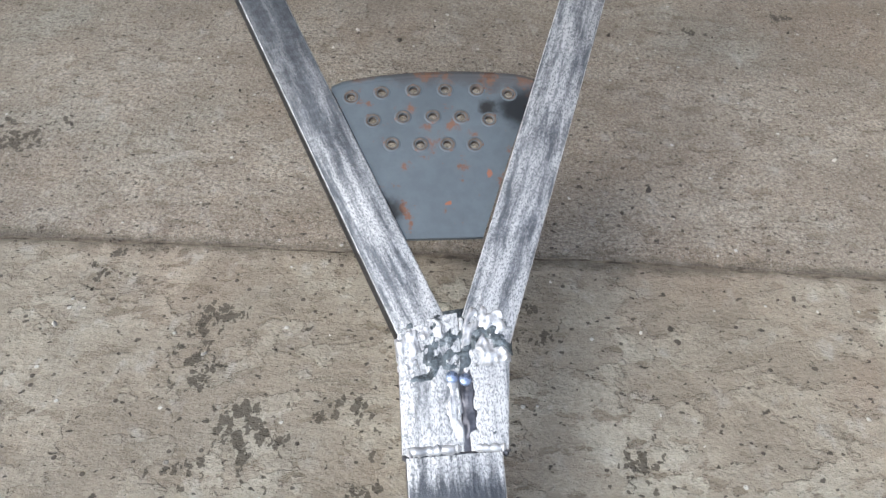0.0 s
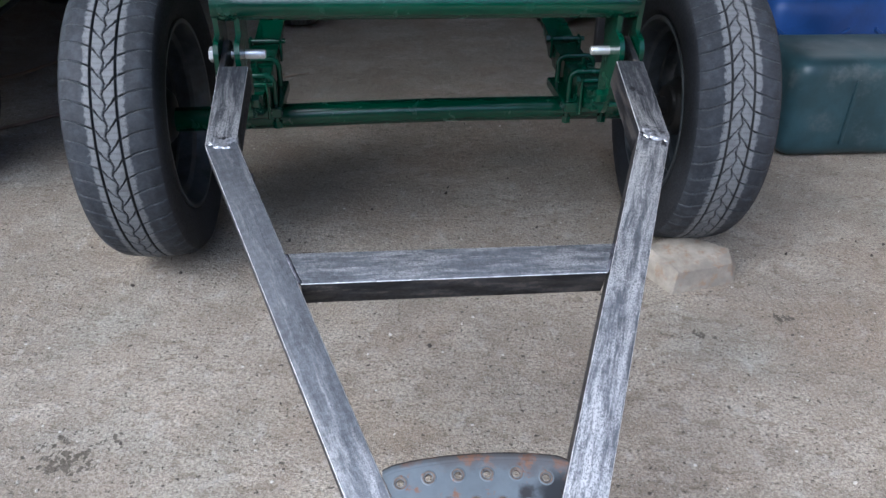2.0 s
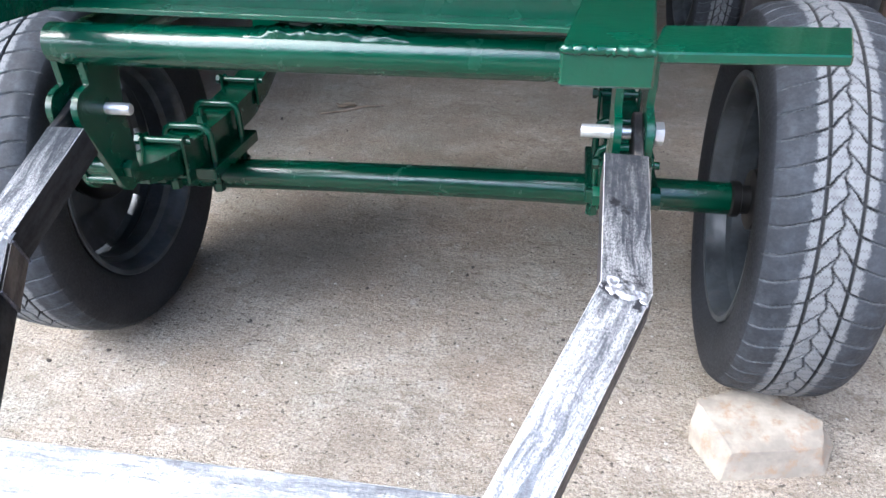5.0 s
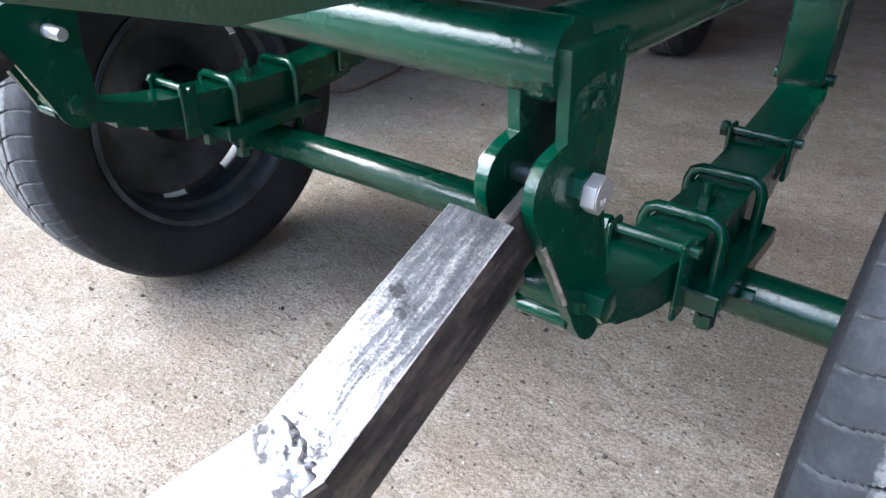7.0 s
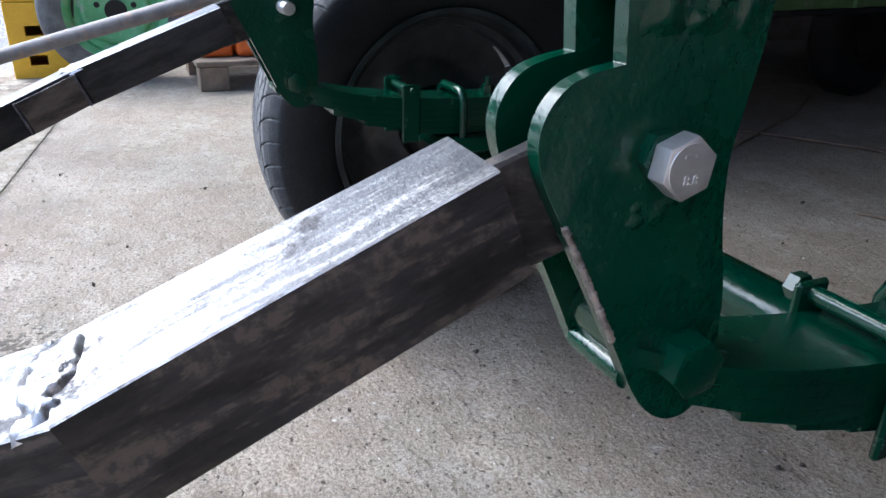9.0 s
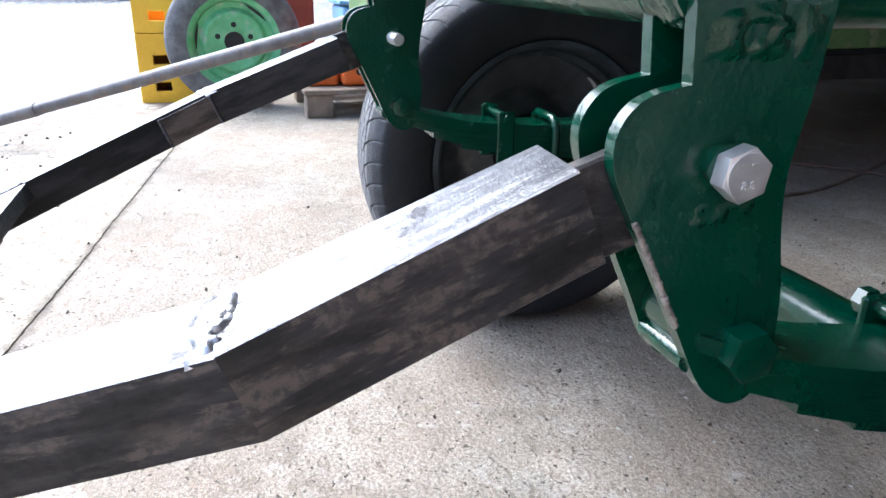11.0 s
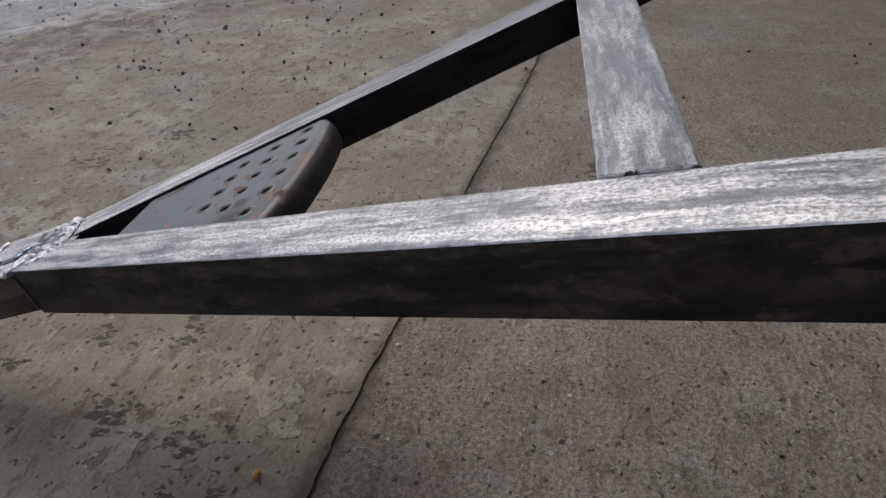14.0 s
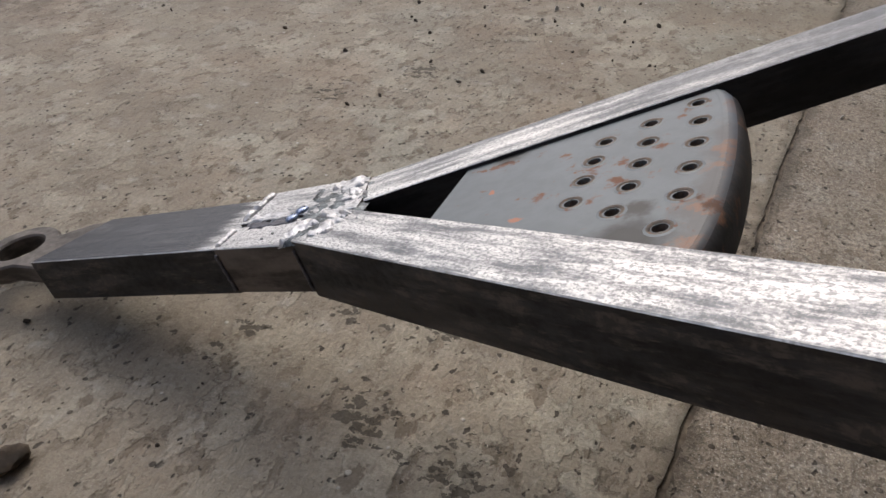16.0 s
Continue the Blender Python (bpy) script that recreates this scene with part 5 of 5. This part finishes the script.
M_TEAL = plain("dusty_teal_plastic", (0.022, 0.052, 0.062), 0.38, 0, 0.3, 5, 0.15, 120, stain=(0.07, 0.09, 0.095))
M_BLUE = plain("blue_plastic", (0.012, 0.045, 0.16), 0.4, 0, 0.25, 6, 0.15)
M_CARD = plain("brown_fibreboard", (0.20, 0.105, 0.055), 0.7, 0, 0.3, 9, 0.2)
M_WHITE = plain("white_panel", (0.78, 0.77, 0.75), 0.5, 0, 0.04, 6, 0.05)
M_BLACKB = plain("black_board", (0.018, 0.017, 0.017), 0.5, 0, 0.4, 9, 0.2, stain=(0.05, 0.046, 0.042))
M_BEIGE = plain("beige_board", (0.36, 0.255, 0.20), 0.8, 0, 0.15, 4, 0.2)
M_WOOD = plain("weathered_wood", (0.21, 0.165, 0.125), 0.8, 0, 0.3, 12, 0.4)
M_CAP = plain("dirty_bottle_plastic", (0.10, 0.14, 0.12), 0.4, 0, 0.3, 20, 0.1)

can = thing("jerrycan", "dusty dark teal plastic jerrycan lying on the floor", "jerrycan")
part("body", rounded(1.120, 1.62, 2.065, 2.40, 0, 0.306, 0.065, 6), M_TEAL, can, smooth=50)
part("rib", rounded(1.30, 1.312, 2.059, 2.2, 0.05, 0.25, 0.004, 2), M_TEAL, can, smooth=50)
part("cap", lathe([(1.090, 0.030), (1.093, 0.034), (1.120, 0.034), (1.123, 0.03)], 24), M_TEAL, can, "screw cap", Matrix.Translation((0, 2.20, 0.20)), smooth=40)
blue = thing("blue_container", "big blue plastic container behind the jerrycan", "container")
part("body", rounded(1.27, 1.95, 2.56, 2.80, 0, 0.378, 0.07, 5), M_BLUE, blue, smooth=50)
part("lid", rounded(1.40, 1.94, 2.585, 2.79, 0.379, 0.411, 0.01, 2), M_BLACKB, blue, "black lid on the container", smooth=50)
for x, d in ((1.34, 1), (1.52, -1), (1.70, 1)):
    m = Matrix.Translation((x, 2.556, 0.24)) @ Matrix.Rotation(d * 0.6, 4, "Y")
    part("rib", rounded(-0.055, 0.055, -0.006, 0.01, -0.006, 0.006, 0.004, 2), M_BLUE, blue, matrix=m, smooth=50)
cabinet = thing("cabinet_carcass", "brown fibreboard cabinet with a white side lying on the container", "cabinet")
part("side_panel", prism([(1.440, 2.582), (1.458, 2.582), (1.438, 3.04), (1.420, 3.04)], 0.414, 0.92, "z", r=0.001), M_CARD, cabinet, "brown fibreboard back")
part("front_panel", box(1.441, 1.95, 2.562, 2.580, 0.413, 0.92, 0.001, 1), M_WHITE, cabinet, "white melamine panel")
def crushed(bm, seed, amount):
    for v in bm.verts:
        q = v.co * 38 + Vector((seed, 0, 0))
        v.co += Vector((noise.noise(q), noise.noise(q + Vector((5, 0, 0))), noise.noise(q + Vector((0, 7, 0))))) * amount
    return bm


for x, y, z, r, h, turn in ((1.30, 2.66, 0.405, 0.029, 0.13, 35), (1.345, 2.615, 0.400, 0.023, 0.11, -50)):
    bottle = thing("bottle", "crushed dirty greenish plastic bottle lying on the container", "bottle", "bottles")
    lie = pose(x, y, z, 90, 0, turn)
    steps = [(h * k / 10 - h / 2, r * (0.98 if k % 2 else 1.0)) for k in range(9)] + [(h * 0.38, r * 0.5), (h * 0.42, r * 0.45)]
    part("body", crushed(lathe(steps, 20, "z"), x * 9, 0.006), M_CAP, bottle, matrix=lie, smooth=40)
    part("cap", lathe([(h * 0.42, r * 0.55), (h * 0.52, r * 0.55)], 14, "z"), M_WHITE, bottle, matrix=lie, smooth=40)
M_RAG = plain("grey_rag_cloth", (0.30, 0.31, 0.31), 0.9, 0, 0.4, 30, 0.5, 220, stain=(0.10, 0.12, 0.11))


def rag(x, y, z, size, seed):
    bm = bmesh.new()
    rows = []
    for j in range(19):
        row = []
        for i in range(25):
            u, v = i / 12 - 1, j / 9 - 1
            p = Vector((u * 2.3 + seed, v * 2.3, 0))
            lift = (0.5 + noise.noise(p) + 0.5 * noise.noise(p * 2.3)) * max(0.0, 1 - 0.8 * (u * u + v * v))
            row.append(bm.verts.new((x + size * u * (1 + 0.25 * noise.noise(p * 1.4)), y + 0.55 * size * v, z + 0.45 * size * max(0.02, lift))))
        rows.append(row)
    for r0, r1 in zip(rows, rows[1:]):
        for i in range(24):
            bm.faces.new((r0[i], r0[i + 1], r1[i + 1], r1[i]))
    bmesh.ops.solidify(bm, geom=list(bm.faces), thickness=0.002)
    return link("rag", bm, M_RAG, smooth=60)


tagged(rag(1.385, 2.625, 0.381, 0.05, 3.0), "crumpled grey rag on the blue container", "rag")
for k, (x, w, lean) in enumerate(((0.93, 0.24, -7), (1.08, 0.26, -5), (1.16, 0.24, -9))):
    b = tagged(link("leaning_board", box(-w / 2, w / 2, -0.012, 0.012, 0, 1.7, 0.003, 1), M_BLACKB, matrix=pose(x, 3.1 + 0.10 * k, 0, lean, 2 + k, 12 - 9 * k)), "black board leaning upright beside the trailer", "board", "boards")
for k, (x, t) in enumerate(((0.90, 5), (0.955, 9), (0.985, 3))):
    tagged(link("wood_lath", box(-0.012, 0.012, -0.01, 0.01, 0, 1.6, 0.002, 1), M_WOOD, matrix=pose(x, 2.92 + 0.03 * k, 0, -6, t, 20)), "thin weathered wooden lath leaning on the boards", "lath", "laths")
tagged(link("beige_panel", box(1.37, 2.4, 3.42, 3.47, 0, 2.2, 0.004, 1), M_BEIGE), "tall plain beige board standing upright", "board")

# old green trailer standing behind
M_OLDGREEN = plain("faded_green_paint", (0.10, 0.18, 0.06), 0.65, 0, 0.3, 7, 0.25, 60, stain=(0.24, 0.25, 0.14))
M_TRIM = plain("black_trim", (0.012, 0.012, 0.012), 0.6, 0)
M_PALE = plain("pale_rim_paint", (0.42, 0.40, 0.36), 0.6, 0, 0.2)
old_trailer = thing("farm_trailer", "old faded green farm trailer body on dark wheels", "trailer")
GT = pose(-1.09, 2.05, 0, 0, 0, 7)
part("side_wall", box(-0.03, 0.0, -0.12, 3.4, 0.424, 1.35, 0.003, 1), M_OLDGREEN, old_trailer, "faded mottled green sheet side", GT)
part("sill", box(-0.028, 0.004, -0.12, 3.4, 0.408, 0.422, 0.002, 1), M_TRIM, old_trailer, "black sill", GT)
part("front_wall", box(-1.6, -0.031, -0.12, -0.09, 0.424, 1.35, 0.003, 1), M_OLDGREEN, old_trailer, matrix=GT)
part("bed", box(-1.6, -0.031, -0.08, 3.4, 0.40, 0.45, 0.003, 1), M_TRIM, old_trailer, matrix=GT)
for k in range(5):
    part("stake", box(0.001, 0.022, -0.05 + 0.8 * k, 0.0 + 0.8 * k, 0.426, 1.35, 0.003, 1), M_OLDGREEN, old_trailer, matrix=GT)


M_DUSTY = plain("dusty_old_rubber", (0.13, 0.13, 0.13), 0.85, 0, 0.35, 16, 0.3)


def plain_wheel(parent, m, r, w, rim_mat, rim_r, tread=None):
    t = part("wheel", lathe([(-w / 2, rim_r), (-w / 2 - 0.006, rim_r + 0.03), (-w / 2, r - 0.05), (-w / 2 + 0.02, r - 0.012), (-w / 4, r), (w / 4, r), (w / 2 - 0.02, r - 0.012), (w / 2, r - 0.05), (w / 2 + 0.006, rim_r + 0.03), (w / 2, rim_r)], 48, caps=False), tread or M_RUBBER, parent, "dark rubber wheel", m, smooth=40)
    h = w / 2
    part("rim", lathe([(-h + 0.01, rim_r), (-h, rim_r + 0.006), (h - 0.004, rim_r + 0.008), (h + 0.004, rim_r + 0.004), (h, rim_r - 0.004), (h - 0.012, rim_r * 0.93), (h - 0.018, rim_r * 0.90), (h - 0.045, rim_r * 0.86), (h - 0.05, rim_r * 0.74),
                       (h - 0.042, rim_r * 0.70), (h - 0.024, rim_r * 0.66), (h - 0.022, rim_r * 0.60), (h - 0.030, rim_r * 0.52), (h - 0.029, rim_r * 0.2)], 48), rim_mat, t, smooth=30)
    return t


plain_wheel(old_trailer, pose(-1.30, 2.16, 0.275, 0, 0, 6), 0.275, 0.17, M_PALE, 0.17)
plain_wheel(old_trailer, pose(-1.72, 4.25, 0.275, 0, 0, 6), 0.275, 0.17, M_TRIM, 0.17)
# towing pipe leaning on the green trailer
M_PIPE = plain("rusty_galvanised_pipe", (0.13, 0.125, 0.125), 0.6, 0.3, 0.35, 14, 0.4, stain=(0.20, 0.13, 0.09))
pipe = thing("pipe", "long worn grey pipe leaning from floor to trailer", "pipe")
pa, pe = Vector((-2.44, 0.20, 0.026)), Vector((-1.22, 1.921, 0.617))
part("shaft", sweep([pa.lerp(pe, k / 10) for k in range(2, 11)], 0.0215, 18), M_PIPE, pipe, smooth=40)
part("tip", sweep([pa, pa.lerp(pe, 0.03), pa.lerp(pe, 0.21)], [0.012, 0.0225, 0.0245], 18), M_PIPE, pipe, "dark pipe socket", smooth=40)

# ---- far left: crates, spare wheel, pallet ----
M_YELLOW = plain("yellow_plastic", (0.90, 0.50, 0.03), 0.45, 0, 0.1, 6, 0.1)
M_SPRUCE = plain("green_rim_paint", (0.15, 0.44, 0.21), 0.5, 0, 0.2, 9, 0.2, stain=(0.34, 0.42, 0.34))
M_ORANGE = plain("orange_paint", (0.62, 0.13, 0.02), 0.45, 0, 0.15, 9, 0.1)
M_RED = plain("dark_red_paint", (0.22, 0.05, 0.035), 0.55, 0, 0.2, 6, 0.15)
M_LIGHTBLUE = plain("light_blue_plastic", (0.14, 0.28, 0.46), 0.5, 0, 0.2, 6, 0.15)
for k in range(2):
    crate = thing("crate", "bright yellow plastic crate with grip slots, stacked", "crate", "yellow crates")
    z = 0.323 * k
    slots = [[(y0, z + a), (y0 + 0.070, z + a), (y0 + 0.070, z + a + 0.042), (y0, z + a + 0.042)] for y0 in (0.885, 1.06) for a in (0.055, 0.18)]
    part("front", prism([(0.815, z), (1.20, z), (1.20, z + 0.32), (0.815, z + 0.32)], -3.165, -3.14, "x", slots, 0.002), M_YELLOW, crate)
    part("back", box(-3.54, -3.515, 0.815, 1.20, z, z + 0.32, 0.003, 1), M_YELLOW, crate)
    part("end", box(-3.514, -3.166, 0.815, 0.835, z, z + 0.32, 0.003, 1), M_YELLOW, crate)
    part("end", box(-3.514, -3.166, 1.18, 1.20, z, z + 0.32, 0.003, 1), M_YELLOW, crate)
    part("bottom", box(-3.514, -3.166, 0.836, 1.179, z, z + 0.02, 0.003, 1), M_ORANGE, crate)
spare = thing("spare_wheel", "implement wheel with dusty tyre and pale green rim", "wheel")
SW = pose(-2.99, 1.255, 0.303, 0, 4, 0) @ Matrix.Diagonal((0.86, 0.86, 0.86, 1))
w = plain_wheel(spare, SW, 0.352, 0.17, M_SPRUCE, 0.235, M_DUSTY)
for k in range(5):
    a = 2 * math.pi * k / 5 + 0.3
    part("bolt_hole", lathe([(0.054, 0.014), (0.058, 0.014)], 14), M_TRIM, w, matrix=Matrix.Translation((0.002, 0.088 * math.cos(a), 0.088 * math.sin(a))))
for k in range(3):
    a0 = 2 * math.pi * k / 3 + 0.9
    arc = [(0.200 * math.cos(a0 + 0.07 * i), 0.200 * math.sin(a0 + 0.07 * i)) for i in range(-5, 6)] + [((0.186 + 0.012 * abs(i / 5) ** 2) * math.cos(a0 + 0.07 * i), (0.186 + 0.012 * abs(i / 5) ** 2) * math.sin(a0 + 0.07 * i)) for i in range(5, -6, -1)]
    part("slot", prism(arc, 0.030, 0.0425, "x"), M_TRIM, w)
part("hub_hole", lathe([(0.050, 0.052), (0.0595, 0.052)], 24), M_TRIM, w, smooth=40)
pallet = thing("pallet", "weathered wooden pallet on the floor", "pallet")
for y in (1.59, 2.00, 2.42):
    for x in (-2.66, -3.08, -3.50):
        part("block", box(x - 0.05, x + 0.05, y - 0.06, y + 0.06, 0.0, 0.10, 0.004, 1), M_WOOD, pallet)
for k in range(6):
    part("board", box(-3.58 + 0.17 * k, -3.45 + 0.17 * k, 1.52, 2.50, 0.102, 0.124, 0.003, 1), M_WOOD, pallet)
machine = thing("machine", "orange painted machine housing standing on the pallet", "machine")
part("housing", rounded(-3.05, -2.68, 1.70, 2.2, 0.126, 0.36, 0.03, 3), M_ORANGE, machine, smooth=50)
part("guard", rounded(-2.95, -2.70, 1.55, 1.69, 0.126, 0.22, 0.02, 3), M_ORANGE, machine, smooth=50)
for y in (1.78, 1.92, 2.06):
    part("bolt", lathe([(-2.685, 0.016), (-2.672, 0.016)], 12), M_TRIM, machine, matrix=Matrix.Translation((0, y, 0.19)))
red = thing("red_cabinet", "dark red metal cabinet beside the crates", "cabinet")
part("body", rounded(-4.05, -3.70, 1.47, 1.72, 0, 1.0, 0.01, 2), M_RED, red, smooth=50)
part("door", rounded(-3.699, -3.688, 1.49, 1.70, 0.05, 0.95, 0.004, 1), M_RED, red)
tub = thing("blue_tub", "light blue plastic tub on the machine", "tub")
part("body", rounded(-3.06, -2.72, 1.72, 2.16, 0.362, 0.47, 0.03, 3), M_LIGHTBLUE, tub, smooth=50)
part("rim", rounded(-3.08, -2.70, 1.70, 2.18, 0.472, 0.492, 0.008, 2), M_LIGHTBLUE, tub, smooth=50)

# parked car far out in the yard
M_CAR = plain("dark_car_paint", (0.03, 0.033, 0.04), 0.25, 0.2, 0.2)
car = thing("parked_car", "dark car parked far out in the yard", "car")
prof = [(-2.0, 0.25), (2.1, 0.25), (2.15, 0.6), (1.9, 0.85), (1.0, 0.95), (0.5, 1.42), (-1.1, 1.45), (-1.9, 1.0), (-2.1, 0.7)]
part("body", prism([(y - 1.6, z) for y, z in prof], -16.2, -14.6, "x", r=0.05), M_CAR, car, smooth=40)
for y in (-2.95, -0.25):
    plain_wheel(car, pose(-14.65, y, 0.23, 0, 0, 0), 0.30, 0.2, M_PALE, 0.2)

# cables, twig, crumbs on the floor
M_CABLE = plain("brown_cable", (0.16, 0.11, 0.08), 0.6, 0)


def curve_points(pts, n=10):
    out = []
    p = [pts[0], *pts, pts[-1]]
    for i in range(1, len(p) - 2):
        for k in range(n):
            t = k / n
            a, b, c, d = (Vector((*q, 0)) for q in p[i - 1:i + 3])
            out.append(0.5 * (2 * b + (c - a) * t + (2 * a - 5 * b + 4 * c - d) * t * t + (3 * b - a - 3 * c + d) * t ** 3))
    return out + [Vector((*pts[-1], 0))]


for pts in ([(-1.32, 2.42), (-1.17, 2.55), (-1.09, 2.63), (-1.09, 2.76), (-1.15, 3.0), (-1.42, 3.55), (-1.7, 4.0)], [(-1.75, 2.75), (-1.50, 2.96), (-1.37, 3.17), (-1.20, 3.31), (-0.9, 3.5)]):
    tagged(link("cable", sweep([p + Vector((0, 0, 0.007)) for p in curve_points(pts)], 0.006, 8), M_CABLE, smooth=50), "thin brown cable lying on the floor", "cable", "cables")
tagged(link("twig", sweep([(-0.56, 2.86, 0.004), (-0.48, 2.90, 0.006), (-0.42, 2.945, 0.008), (-0.36, 2.975, 0.004)], [0.003, 0.004, 0.003, 0.002], 7), M_WOOD), "dry twig on the floor", "twig")
M_LEAF = plain("dry_leaf", (0.22, 0.17, 0.12), 0.8, 0)
leaf = bmesh.new()
lv = [leaf.verts.new((-0.49 + 0.035 * math.cos(a) * (1 + 0.2 * math.sin(3 * a)), 2.94 + 0.022 * math.sin(a), 0.006 + 0.010 * abs(math.sin(a * 1.5)))) for a in [2 * math.pi * k / 14 for k in range(14)]]
leaf.faces.new(lv)
lg = bmesh.ops.extrude_face_region(leaf, geom=list(leaf.faces))
bmesh.ops.translate(leaf, vec=(0, 0, 0.001), verts=[g for g in lg["geom"] if isinstance(g, bmesh.types.BMVert)])
tagged(link("dry_leaf", leaf, M_LEAF), "curled dry brown leaf on the floor", "leaf")


def crumbs(name, count, lo, hi, mat, seed, label, area=(-1.6, 1.6, 0.0, 2.8)):
    rnd = random.Random(seed)
    bm = bmesh.new()
    for _ in range(count):
        r = lo + (hi - lo) * rnd.random() ** 3
        x, y = rnd.uniform(area[0], area[1]), rnd.uniform(area[2], area[3])
        m = Matrix.Translation((x, y, r * 0.35)) @ Euler([rnd.uniform(0, 6) for _ in range(3)]).to_matrix().to_4x4() @ Matrix.Diagonal((r, r * rnd.uniform(0.5, 1), r * rnd.uniform(0.35, 0.7), 1))
        got = bmesh.ops.create_icosphere(bm, subdivisions=1, radius=1.0, matrix=m)
        for v in got["verts"]:
            v.co += Vector([rnd.uniform(-0.2, 0.2) * r for _ in range(3)])
    tagged(link(name, bm, mat), label, "grit", kind="stuff")


crumbs("dark_grit", 420, 0.0012, 0.0065, plain("dark_grit", (0.06, 0.05, 0.042), 0.9, 0), 71, "small dark crumbs strewn over the floor")
crumbs("pale_grit", 260, 0.0010, 0.0050, plain("pale_grit", (0.48, 0.45, 0.40), 0.9, 0), 72, "small pale stone crumbs strewn over the floor")
crumbs("pale_rubble", 230, 0.002, 0.010, plain("pale_rubble", (0.50, 0.48, 0.45), 0.9, 0), 73, "pale crumbs of mortar near the wet edge", (-2.7, -1.0, -1.0, 0.5))
crumbs("dirt_crumbs", 260, 0.002, 0.008, plain("dirt_crumbs", (0.07, 0.055, 0.042), 0.9, 0), 74, "brown dirt crumbs near the wet edge", (-2.6, -0.8, -0.9, 0.6))


def pebble(name, x, y, r, mat, seed, label, category):
    bm = bmesh.new()
    bmesh.ops.create_icosphere(bm, subdivisions=3, radius=1.0)
    for v in bm.verts:
        q = v.co + Vector((seed, 0, 0))
        v.co *= 1 + 0.35 * noise.noise(q * 1.3) + 0.15 * noise.noise(q * 4.5)
        v.co = Vector((x + v.co.x * r, y + v.co.y * r * 0.8, max(0.0, r * 0.45 + v.co.z * r * 0.55)))
    tagged(link(name, bm, mat, smooth=40), label, category)


pebble("dirt_clod", 0.175, 0.186, 0.016, plain("dirt_clod", (0.055, 0.042, 0.030), 0.95, 0, 0.5, 60, 0.6), 1.0, "dark brown clod of dirt on the concrete", "dirt clod")
pebble("pebble", 0.091, 0.617, 0.0052, plain("ochre_pebble", (0.50, 0.27, 0.07), 0.7, 0), 4.0, "small ochre pebble on the concrete", "pebble")
